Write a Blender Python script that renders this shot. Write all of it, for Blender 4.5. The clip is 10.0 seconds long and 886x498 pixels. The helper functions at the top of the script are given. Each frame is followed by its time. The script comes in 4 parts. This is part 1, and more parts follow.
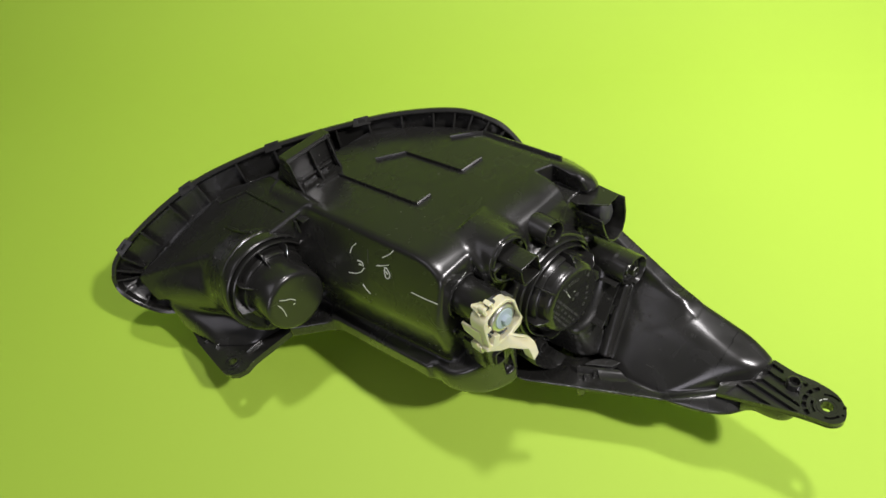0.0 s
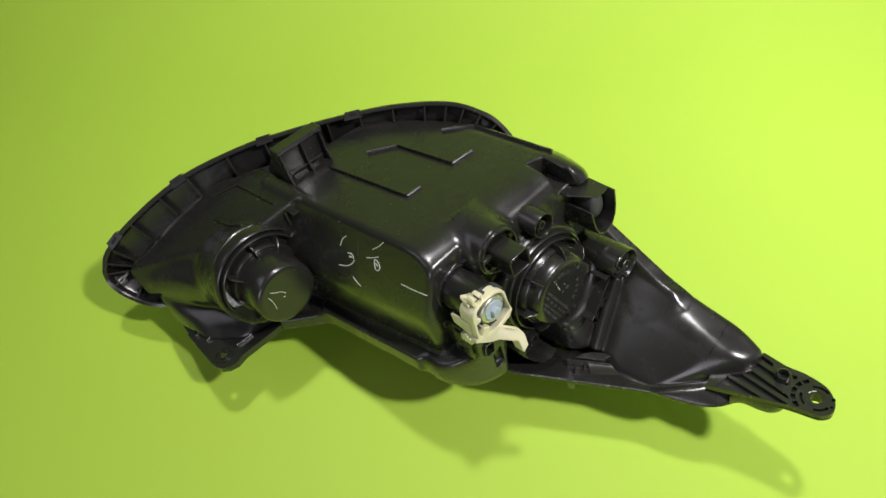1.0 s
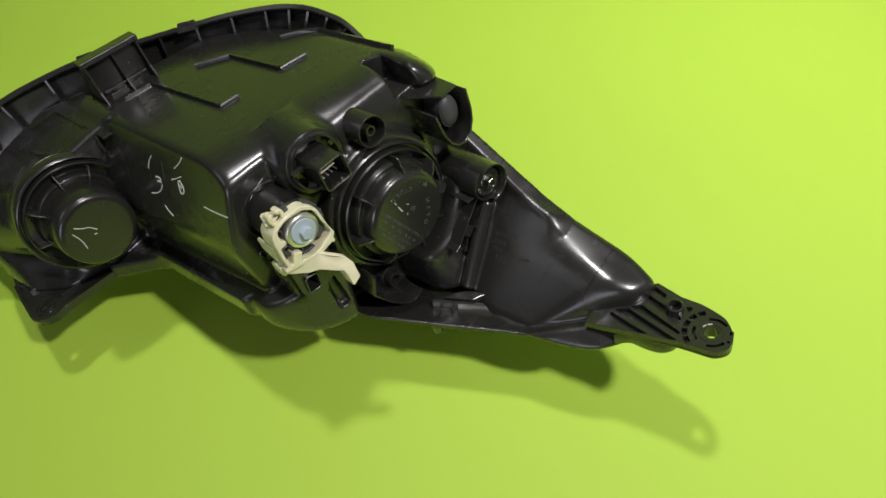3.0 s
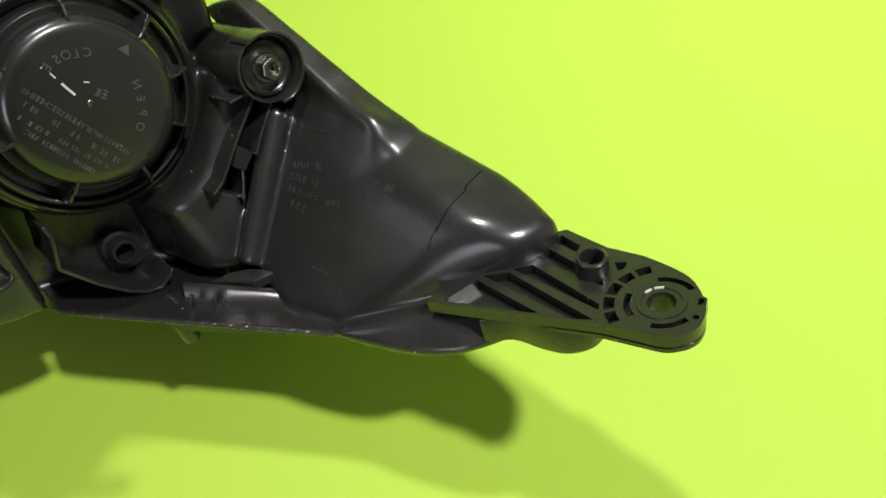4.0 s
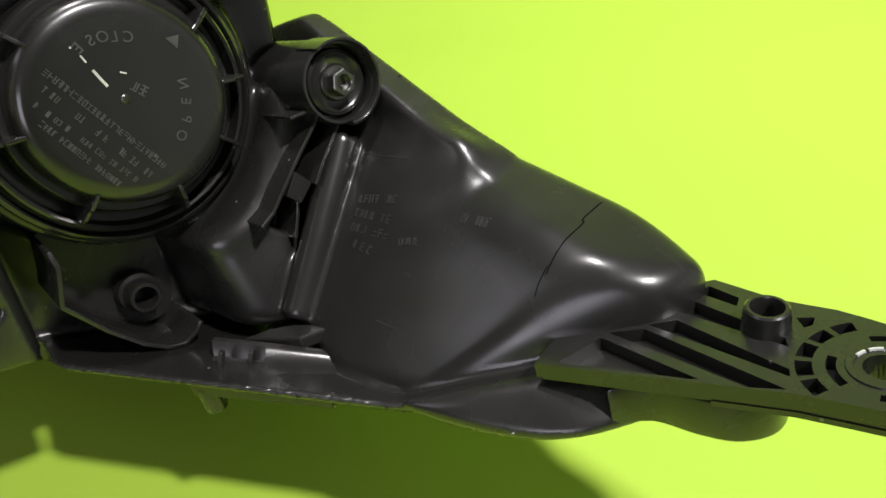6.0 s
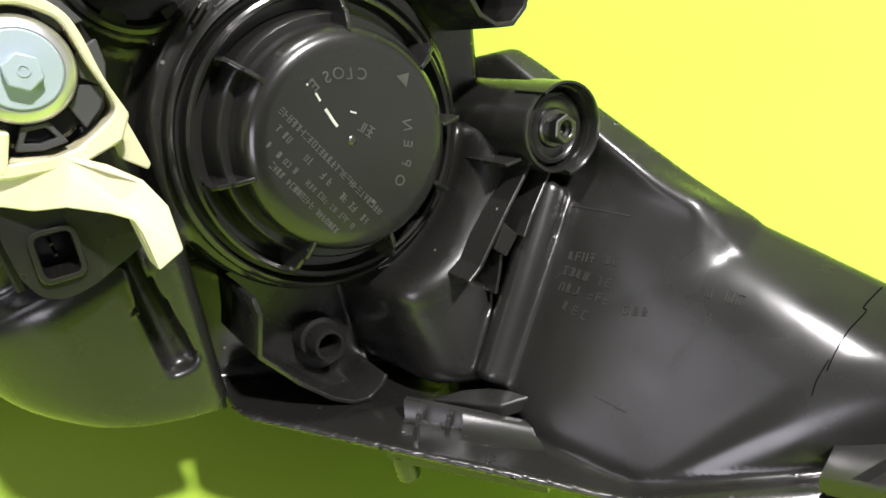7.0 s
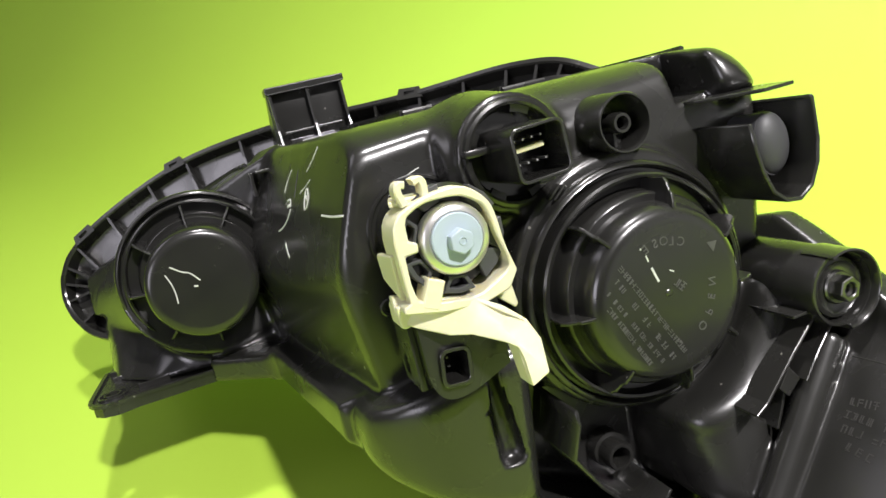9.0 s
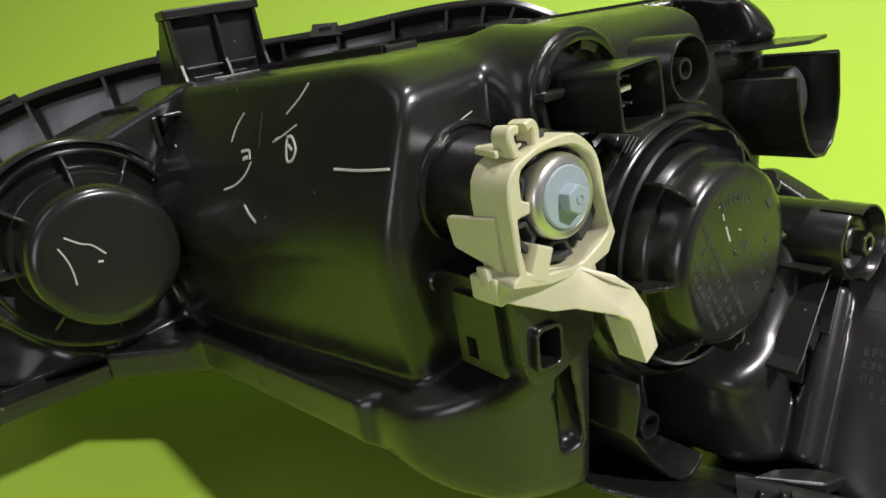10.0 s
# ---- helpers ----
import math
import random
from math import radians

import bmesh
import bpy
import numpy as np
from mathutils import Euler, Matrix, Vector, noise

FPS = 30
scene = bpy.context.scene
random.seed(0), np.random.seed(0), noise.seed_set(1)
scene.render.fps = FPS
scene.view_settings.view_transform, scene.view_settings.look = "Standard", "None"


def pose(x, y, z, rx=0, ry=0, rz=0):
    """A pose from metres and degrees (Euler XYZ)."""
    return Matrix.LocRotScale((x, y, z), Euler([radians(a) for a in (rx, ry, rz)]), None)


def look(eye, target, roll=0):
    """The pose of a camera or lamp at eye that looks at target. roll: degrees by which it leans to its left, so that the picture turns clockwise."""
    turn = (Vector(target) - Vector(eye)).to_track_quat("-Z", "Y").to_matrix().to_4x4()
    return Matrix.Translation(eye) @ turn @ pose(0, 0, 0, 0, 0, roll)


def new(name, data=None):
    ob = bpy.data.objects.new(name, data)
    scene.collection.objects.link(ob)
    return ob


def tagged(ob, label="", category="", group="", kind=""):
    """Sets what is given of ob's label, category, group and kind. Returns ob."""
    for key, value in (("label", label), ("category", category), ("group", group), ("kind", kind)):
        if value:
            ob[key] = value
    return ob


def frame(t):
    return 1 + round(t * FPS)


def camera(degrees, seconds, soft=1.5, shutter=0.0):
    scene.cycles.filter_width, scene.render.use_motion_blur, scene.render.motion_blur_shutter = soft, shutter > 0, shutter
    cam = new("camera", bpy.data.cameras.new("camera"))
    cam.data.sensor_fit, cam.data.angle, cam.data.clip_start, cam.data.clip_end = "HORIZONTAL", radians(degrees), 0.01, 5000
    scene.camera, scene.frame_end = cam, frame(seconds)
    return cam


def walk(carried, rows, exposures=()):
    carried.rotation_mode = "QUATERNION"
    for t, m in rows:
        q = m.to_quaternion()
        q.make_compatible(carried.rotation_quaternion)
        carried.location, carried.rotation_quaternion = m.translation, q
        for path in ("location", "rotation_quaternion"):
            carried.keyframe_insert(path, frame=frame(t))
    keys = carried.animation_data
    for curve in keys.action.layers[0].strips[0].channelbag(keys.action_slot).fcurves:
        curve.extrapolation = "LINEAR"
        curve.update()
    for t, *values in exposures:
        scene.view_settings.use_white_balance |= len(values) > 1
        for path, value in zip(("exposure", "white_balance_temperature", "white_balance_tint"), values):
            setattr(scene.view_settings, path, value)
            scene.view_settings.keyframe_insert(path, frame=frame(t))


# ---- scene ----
from mathutils.bvhtree import BVHTree

cam = camera(64.7, 10.0)
PATH = [
    (0, (0.027, 0.147, 0.667), (-0.054, 1.326, -0.947), -2.8),
    (0.5, (0.029, 0.145, 0.662), (-0.049, 1.32, -0.954), -2.6),
    (1, (0.033, 0.14, 0.662), (-0.04, 1.325, -0.948), -2.4),
    (1.5, (0.031, 0.142, 0.66), (-0.042, 1.319, -0.955), -2.0),
    (2, (0.034, 0.143, 0.655), (-0.037, 1.32, -0.961), -1.9),
    (2.5, (0.066, 0.148, 0.626), (-0.013, 1.331, -0.984), -3.5),
    (3, (0.169, 0.158, 0.548), (0.039, 1.318, -1.077), -6.3),
    (3.2, (0.213, 0.168, 0.51), (0.077, 1.32, -1.119), -6.2),
    (4.5, (0.263, 0.269, 0.248), (0.149, 1.772, -1.067), -6.5),
    (5, (0.259, 0.26, 0.254), (0.16, 1.8, -1.017), -4.7),
    (6.3, (0.214, 0.275, 0.25), (-0.001, 1.861, -0.949), -4.7),
    (6.5, (0.201, 0.279, 0.251), (-0.026, 1.862, -0.951), -4.0),
    (7, (0.174, 0.29, 0.253), (-0.167, 1.883, -0.908), -4.4),
    (7.5, (0.155, 0.291, 0.261), (-0.269, 1.898, -0.851), -3.9),
    (8, (0.146, 0.27, 0.28), (-0.369, 1.909, -0.744), -4.3),
    (8.5, (0.148, 0.25, 0.287), (-0.553, 1.893, -0.612), -6.4),
    (9, (0.145, 0.237, 0.296), (-0.703, 1.833, -0.561), -8.6),
    (9.5, (0.103, 0.235, 0.289), (-0.413, 1.912, -0.67), -4.0),
    (10, (0.043, 0.247, 0.284), (-0.198, 1.962, -0.717), -0.4),
]
walk(cam, [(t, look(eye, target, roll)) for t, eye, target, roll in PATH],
     exposures=[(0.0, -0.6), (2.0, -0.55), (3.0, -0.8), (4.5, -0.35), (5.0, -0.8), (6.5, 0.0), (7.0, 0.3), (7.5, 0.25), (8.5, 0.4), (9.0, 0.25), (9.5, 0.0), (10.0, -0.65)])

# ---- light: two ceiling lamps over the sheet, world light for the room and two added soft lamps ----
world = bpy.data.worlds.new("room_light")
scene.world = world
world.use_nodes = True
wt = world.node_tree
w_co, w_dot, w_ramp = wt.nodes.new("ShaderNodeTexCoord"), wt.nodes.new("ShaderNodeVectorMath"), wt.nodes.new("ShaderNodeMapRange")
w_dot.operation = "DOT_PRODUCT"
w_dot.inputs[1].default_value = (-0.10, -0.30, 0.95)  # brighter overhead, towards the unseen ceiling's near side; tilted to suit the highlights
wt.links.new(w_co.outputs["Generated"], w_dot.inputs[0])
wt.links.new(w_dot.outputs["Value"], w_ramp.inputs["Value"])
w_ramp.interpolation_type = "SMOOTHSTEP"
for key, value in (("From Min", 0.46), ("From Max", 0.88), ("To Min", 0.02), ("To Max", 0.13)):
    w_ramp.inputs[key].default_value = value
w_side, w_lobe, w_sum = wt.nodes.new("ShaderNodeVectorMath"), wt.nodes.new("ShaderNodeMapRange"), wt.nodes.new("ShaderNodeMath")
w_side.operation = "DOT_PRODUCT"
w_side.inputs[1].default_value = (0.99, -0.06, -0.08)  # extra world brightness added on the far right, reflected by the large cover
wt.links.new(w_co.outputs["Generated"], w_side.inputs[0])
wt.links.new(w_side.outputs["Value"], w_lobe.inputs["Value"])
w_lobe.interpolation_type = "SMOOTHSTEP"
for key, value in (("From Min", 0.74), ("From Max", 1.0), ("To Min", 0.0), ("To Max", 0.48)):
    w_lobe.inputs[key].default_value = value
wt.links.new(w_ramp.outputs["Result"], w_sum.inputs[0])
wt.links.new(w_lobe.outputs["Result"], w_sum.inputs[1])
wt.links.new(w_sum.outputs["Value"], wt.nodes["Background"].inputs["Strength"])
wt.nodes["Background"].inputs["Color"].default_value = (1.0, 0.98, 0.97, 1)


def ceiling_lamp(place, target, power, radius, spread):
    data = bpy.data.lights.new("ceiling_lamp", "AREA")
    data.shape, data.size, data.energy, data.color = "DISK", radius * 2, power, (1.0, 0.96, 0.97)
    data.spread = radians(spread)
    ob = new("ceiling_lamp", data)
    ob.matrix_world = look(place, target)
    return ob


ceiling_lamp((1.46, -0.235, 2.45), (0.52, 0.85, 0.0), 19, 0.09, 68)
ceiling_lamp((0.03, 0.845, 2.45), (0.45, 0.65, 0.0), 9.5, 0.09, 84)


rear_fill = bpy.data.lights.new("rear_fill", "AREA")  # added unseen soft lamp behind the viewer, for pale highlights on rounded edges
rear_fill.shape, rear_fill.size, rear_fill.size_y, rear_fill.energy, rear_fill.color = "RECTANGLE", 1.1, 0.9, 17.0, (0.93, 0.89, 1.0)
new("rear_fill", rear_fill).matrix_world = look((-0.5, -2.0, 0.95), (0.12, 0.46, 0.12))

side_fill = bpy.data.lights.new("side_fill", "AREA")  # added unseen soft lamp on the left, for the sheen on the wing's face
side_fill.shape, side_fill.size, side_fill.size_y, side_fill.energy, side_fill.color = "RECTANGLE", 1.35, 0.95, 7.0, (0.94, 0.90, 1.0)
new("side_fill", side_fill).matrix_world = look((-1.9, -0.05, 1.80), (0.2, 0.45, 0.1))

# ---- materials ----
def material(name, colour, rough, metal=0.0, grain=0.0, grain_size=900.0, mottle=0.15, mottle_size=9.0, spec=0.5, coat=0.0, coat_rough=0.15, dust=0.0):
    m = bpy.data.materials.new(name)
    m.use_nodes = True
    nt = m.node_tree
    p = nt.nodes["Principled BSDF"]
    co = nt.nodes.new("ShaderNodeTexCoord")
    big = nt.nodes.new("ShaderNodeTexNoise")
    big.inputs["Scale"].default_value, big.inputs["Detail"].default_value = mottle_size, 6
    small = nt.nodes.new("ShaderNodeTexNoise")
    small.inputs["Scale"].default_value, small.inputs["Detail"].default_value = grain_size, 3
    nt.links.new(co.outputs["Object"], big.inputs["Vector"])
    nt.links.new(co.outputs["Object"], small.inputs["Vector"])
    ramp = nt.nodes.new("ShaderNodeMix")
    ramp.data_type = "RGBA"
    ramp.inputs["A"].default_value = (*[c * (1 - mottle) for c in colour], 1)
    ramp.inputs["B"].default_value = (*[min(1, c * (1 + mottle)) for c in colour], 1)
    nt.links.new(big.outputs["Fac"], ramp.inputs["Factor"])
    colour_out = ramp.outputs["Result"]
    if dust:  # scattered pale specks of dust and small nicks
        for scale, size, share in ((130, 0.075, 0.90), (45, 0.022, 0.80)):
            cells = nt.nodes.new("ShaderNodeTexVoronoi")
            cells.inputs["Scale"].default_value = scale
            nt.links.new(co.outputs["Object"], cells.inputs["Vector"])
            near = nt.nodes.new("ShaderNodeMath")
            near.operation, near.inputs[1].default_value = "LESS_THAN", size
            nt.links.new(cells.outputs["Distance"], near.inputs[0])
            pick = nt.nodes.new("ShaderNodeSeparateColor")
            nt.links.new(cells.outputs["Color"], pick.inputs["Color"])
            some = nt.nodes.new("ShaderNodeMath")
            some.operation, some.inputs[1].default_value = "GREATER_THAN", share
            nt.links.new(pick.outputs["Red"], some.inputs[0])
            both = nt.nodes.new("ShaderNodeMath")
            both.operation = "MULTIPLY"
            nt.links.new(near.outputs["Value"], both.inputs[0])
            nt.links.new(some.outputs["Value"], both.inputs[1])
            fade = nt.nodes.new("ShaderNodeMath")
            fade.operation, fade.inputs[1].default_value = "MULTIPLY", dust
            nt.links.new(both.outputs["Value"], fade.inputs[0])
            mix = nt.nodes.new("ShaderNodeMix")
            mix.data_type = "RGBA"
            mix.inputs["B"].default_value = (0.30, 0.29, 0.26, 1)
            nt.links.new(fade.outputs["Value"], mix.inputs["Factor"])
            nt.links.new(colour_out, mix.inputs["A"])
            colour_out = mix.outputs["Result"]
    nt.links.new(colour_out, p.inputs["Base Color"])
    rr = nt.nodes.new("ShaderNodeMapRange")
    rr.inputs["To Min"].default_value, rr.inputs["To Max"].default_value = rough * 0.82, min(1, rough * 1.2)
    nt.links.new(big.outputs["Fac"], rr.inputs["Value"])
    nt.links.new(rr.outputs["Result"], p.inputs["Roughness"])
    p.inputs["Metallic"].default_value = metal
    p.inputs["Specular IOR Level"].default_value = spec
    p.inputs["Coat Weight"].default_value, p.inputs["Coat Roughness"].default_value, p.inputs["Coat IOR"].default_value = coat, coat_rough, 1.6
    if coat:  # handling smears: patches that shine more or less
        smear = nt.nodes.new("ShaderNodeTexNoise")
        smear.inputs["Scale"].default_value, smear.inputs["Detail"].default_value, smear.inputs["Distortion"].default_value = 38, 8, 0.6
        nt.links.new(co.outputs["Object"], smear.inputs["Vector"])
        spread_out = nt.nodes.new("ShaderNodeMapRange")
        for key, value in (("From Min", 0.32), ("From Max", 0.68), ("To Min", coat_rough * 0.70), ("To Max", coat_rough * 1.15)):
            spread_out.inputs[key].default_value = value
        nt.links.new(smear.outputs["Fac"], spread_out.inputs["Value"])
        nt.links.new(spread_out.outputs["Result"], p.inputs["Coat Roughness"])
    if grain:
        bump = nt.nodes.new("ShaderNodeBump")
        bump.inputs["Strength"].default_value, bump.inputs["Distance"].default_value = grain, 0.0004
        nt.links.new(small.outputs["Fac"], bump.inputs["Height"])
        nt.links.new(bump.outputs["Normal"], p.inputs["Normal"])
    return m


GREEN = material("green_paper", (0.38, 0.57, 0.055), 0.62, grain=0.12, grain_size=700, mottle=0.04, mottle_size=2.5, spec=0.35)
BLACK = material("black_moulded_plastic", (0.0145, 0.0143, 0.0128), 0.45, grain=0.015, grain_size=1500, mottle=0.25, mottle_size=14, spec=0.08, coat=1.0, coat_rough=0.27, dust=0.5)
GLOSSY = material("smooth_black_plastic", (0.0140, 0.0138, 0.0125), 0.40, grain=0.015, grain_size=1200, mottle=0.25, mottle_size=20, spec=0.08, coat=1.0, coat_rough=0.25, dust=0.35)
WHITE = material("natural_nylon", (0.68, 0.65, 0.45), 0.40, grain=0.05, grain_size=900, mottle=0.05, mottle_size=30)
WHITE.node_tree.nodes["Principled BSDF"].inputs["Subsurface Weight"].default_value = 0.5
WHITE.node_tree.nodes["Principled BSDF"].inputs["Subsurface Radius"].default_value = (0.007, 0.006, 0.0035)
GREY = material("blue_grey_plastic", (0.36, 0.43, 0.48), 0.45, grain=0.05, mottle=0.06)
SILVER = material("pale_metal", (0.72, 0.70, 0.68), 0.32, metal=0.9, mottle=0.05)
STEEL = material("dark_steel", (0.16, 0.16, 0.15), 0.34, metal=1.0, mottle=0.2, mottle_size=80)
RUBBER = material("grey_rubber", (0.055, 0.055, 0.058), 0.5, grain=0.2, grain_size=700, mottle=0.2)
SPOKE = material("grey_black_plastic", (0.050, 0.051, 0.052), 0.5, grain=0.1, mottle=0.15)
CRACK = material("crack_shadow", (0.0015, 0.0014, 0.0012), 0.9, spec=0.05)
CHALK = material("chalk_line", (0.55, 0.56, 0.52), 0.8, mottle=0.3, mottle_size=200)
# For faint scratches, and wing lettering whose lit edges are put into the colour.
FAINT = material("lightened_plastic", (0.032, 0.031, 0.028), 0.42, mottle=0.5, mottle_size=150)
# Lighter than the cover: light caught on letter edges is put into this colour.
EMBOSS = material("edge_lit_lettering", (0.065, 0.065, 0.060), 0.45, mottle=0.5, mottle_size=150)

# ---- the lamp's own axes: x to its right seen from behind, y up, z towards its rear ----
AX_R, AX_U, AX_N = Vector((0.693, 0.721, 0.0)), Vector((-0.186, 0.178, 0.966)), Vector((0.697, -0.670, 0.257))
ORIGIN = Vector((0.1018, 0.476, 0.1594))
AX_N.normalize()
AX_U = (AX_U - AX_U.dot(AX_N) * AX_N).normalized()
AX_R = AX_U.cross(AX_N)
LAMP_POSE = Matrix.Translation(ORIGIN) @ Matrix((AX_R, AX_U, AX_N)).transposed().to_4x4()

headlight = tagged(new("headlight"), "black plastic car headlight seen from behind, lying on green paper", "headlight")
headlight.matrix_world = LAMP_POSE


# ---- mesh helpers ----
def finish(bm, name, mat, smooth=True, angle=35):
    bmesh.ops.recalc_face_normals(bm, faces=bm.faces)
    me = bpy.data.meshes.new(name)
    bm.to_mesh(me)
    bm.free()
    me.materials.append(mat)
    if smooth:
        me.shade_smooth()
        me.set_sharp_from_angle(angle=radians(angle))
    return me


def part(name, bm, mat, parent=headlight, label="", smooth=True, angle=35):
    ob = new(name, finish(bm, name, mat, smooth, angle))
    ob.parent = parent
    if label:
        tagged(ob, label)
    return ob


def soften(bm, width, segments=2, angle=30):
    """Bevels the edges that are sharper than the angle."""
    edges = [e for e in bm.edges if len(e.link_faces) == 2 and e.calc_face_angle(0) > radians(angle)]
    if edges and width > 0:
        bmesh.ops.bevel(bm, geom=edges, offset=width, segments=segments, affect="EDGES", profile=0.5, clamp_overlap=True)
    return bm


def prism(outline, z0, z1, bevel=0.0, m=None, bm=None, holes=()):
    """A plate: the outline (x, y), from z0 to z1."""
    b = bmesh.new()
    low = [b.verts.new((x, y, z0)) for x, y in outline]
    high = [b.verts.new((x, y, z1)) for x, y in outline]
    n = len(outline)
    b.faces.new(low[::-1])
    b.faces.new(high)
    for i in range(n):
        b.faces.new((low[i], low[(i + 1) % n], high[(i + 1) % n], high[i]))
    bmesh.ops.recalc_face_normals(b, faces=b.faces)
    soften(b, bevel)
    return place(b, m, bm)


def place(b, m=None, bm=None):
    if m is not None:
        bmesh.ops.transform(b, matrix=m, verts=b.verts)
    if bm is None:
        return b
    me = bpy.data.meshes.new("tmp")
    b.to_mesh(me)
    b.free()
    bm.from_mesh(me)
    bpy.data.meshes.remove(me)
    return bm


def block(x0, x1, y0, y1, z0, z1, bevel=0.0006, m=None, bm=None):
    return prism([(x0, y0), (x1, y0), (x1, y1), (x0, y1)], z0, z1, bevel, m, bm)


def lathe(profile, m=None, bm=None, segments=64, start=0.0, end=360.0):
    """Turns (radius, height) round z."""
    b = bmesh.new()
    full = abs(end - start) > 359.9
    steps = segments if full else segments + 1
    rings = []
    for i in range(steps):
        a = radians(start + (end - start) * i / segments)
        rings.append([b.verts.new((r * math.cos(a), r * math.sin(a), z)) for r, z in profile])
    for i in range(segments):
        p, q = rings[i], rings[(i + 1) % steps]
        for j in range(len(profile) - 1):
            b.faces.new((p[j], q[j], q[j + 1], p[j + 1]))
    if not full:
        b.faces.new(rings[0])
        b.faces.new(rings[-1][::-1])
    bmesh.ops.remove_doubles(b, verts=b.verts, dist=1e-6)
    return place(b, m, bm)


def spline(points, steps=8, closed=False):
    """A smooth line through the points (Catmull-Rom)."""
    p = [Vector(q) for q in points]
    n, out = len(p), []
    for i in range(n if closed else n - 1):
        a, b, c, d = (p[(i + k) % n] if closed else p[min(max(i + k, 0), n - 1)] for k in (-1, 0, 1, 2))
        for s in range(steps):
            t = s / steps
            out.append(0.5 * (2 * b + (c - a) * t + (2 * a - 5 * b + 4 * c - d) * t * t + (3 * b - a - 3 * c + d) * t ** 3))
    if not closed:
        out.append(p[-1])
    return out


def sweep(line, profile, up, bm=None, closed_profile=True):
    """Carries the profile (side, up) along the line; up: the direction of its height, or one for each point."""
    b = bmesh.new()
    rings, n = [], len(line)
    for i, c in enumerate(line):
        d = (line[min(i + 1, n - 1)] - line[max(i - 1, 0)]).normalized()
        u = Vector(up[i] if isinstance(up, list) else up)
        u = (u - u.dot(d) * d).normalized()
        s = d.cross(u)
        rings.append([b.verts.new(c + s * x + u * y) for x, y in profile])
    k = len(profile)
    for i in range(n - 1):
        for j in range(k if closed_profile else k - 1):
            b.faces.new((rings[i][j], rings[i][(j + 1) % k], rings[i + 1][(j + 1) % k], rings[i + 1][j]))
    if closed_profile:
        b.faces.new(rings[0][::-1])
        b.faces.new(rings[-1])
    bmesh.ops.recalc_face_normals(b, faces=b.faces)
    return place(b, None, bm)


def axis_frame(centre, axis, spin=(0, 1, 0)):
    """Local pose whose z is the axis."""
    z = Vector(axis).normalized()
    y = Vector(spin)
    y = (y - y.dot(z) * z).normalized()
    return Matrix.Translation(centre) @ Matrix((y.cross(z), y, z)).transposed().to_4x4()


# ---- rounded solids, blended and meshed on a fine grid ----
def smooth_max(ds, k):
    top = ds[0]
    for d in ds[1:]:
        h = np.maximum(k - np.abs(top - d), 0) / k
        top = np.maximum(top, d) + h * h * (k * 0.25)
    return top


def join(a, b, k):
    h = np.clip(0.5 + 0.5 * (b - a) / k, 0, 1)
    return b + (a - b) * h - k * h * (1 - h)


def cut(a, b, k):
    return -join(-a, b, k)


class Hull:
    """A convex form through its corners, with rounded edges."""

    def __init__(self, corners, rounding):
        b = bmesh.new()
        for c in corners:
            b.verts.new(c)
        bmesh.ops.convex_hull(b, input=b.verts)
        mid = sum((Vector(c) for c in corners), Vector()) / len(corners)
        groups = []  # faces that nearly share a plane become one
        for f in b.faces:
            f.normal_update()
        for f in sorted(b.faces, key=lambda q: -q.calc_area()):
            n, c, area = f.normal.copy(), f.calc_center_median(), f.calc_area()
            if n.length < 0.5 or area < 1e-8:
                continue
            if n.dot(c - mid) < 0:
                n = -n
            for g in groups:
                if (g[0] / g[2] - n).length < 0.2 and abs((g[0] / g[2]).dot(c) - g[1] / g[2]) < 0.002:
                    g[0] += n * area
                    g[1] += n.dot(c) * area
                    g[2] += area
                    break
            else:
                groups.append([n * area, n.dot(c) * area, area])
        b.free()
        self.planes, self.k = [(g[0].normalized(), g[1] / g[0].length) for g in groups], rounding

    def __call__(self, x, y, z):
        return smooth_max([n.x * x + n.y * y + n.z * z - d for n, d in self.planes], self.k)


class Drum:
    """A round bar from a to b, radius ra to rb, with rounded ends."""

    def __init__(self, a, b, ra, rb=None, rounding=0.002):
        self.a, self.axis = Vector(a), Vector(b) - Vector(a)
        self.length = self.axis.length
        self.axis.normalize()
        self.ra, self.rb, self.k = ra, ra if rb is None else rb, rounding

    def __call__(self, x, y, z):
        px, py, pz = x - self.a.x, y - self.a.y, z - self.a.z
        t = px * self.axis.x + py * self.axis.y + pz * self.axis.z
        rad = np.sqrt(np.maximum(px * px + py * py + pz * pz - t * t, 1e-12))
        r = self.ra + (self.rb - self.ra) * np.clip(t / self.length, 0, 1)
        return smooth_max([rad - r, t - self.length, -t], self.k)


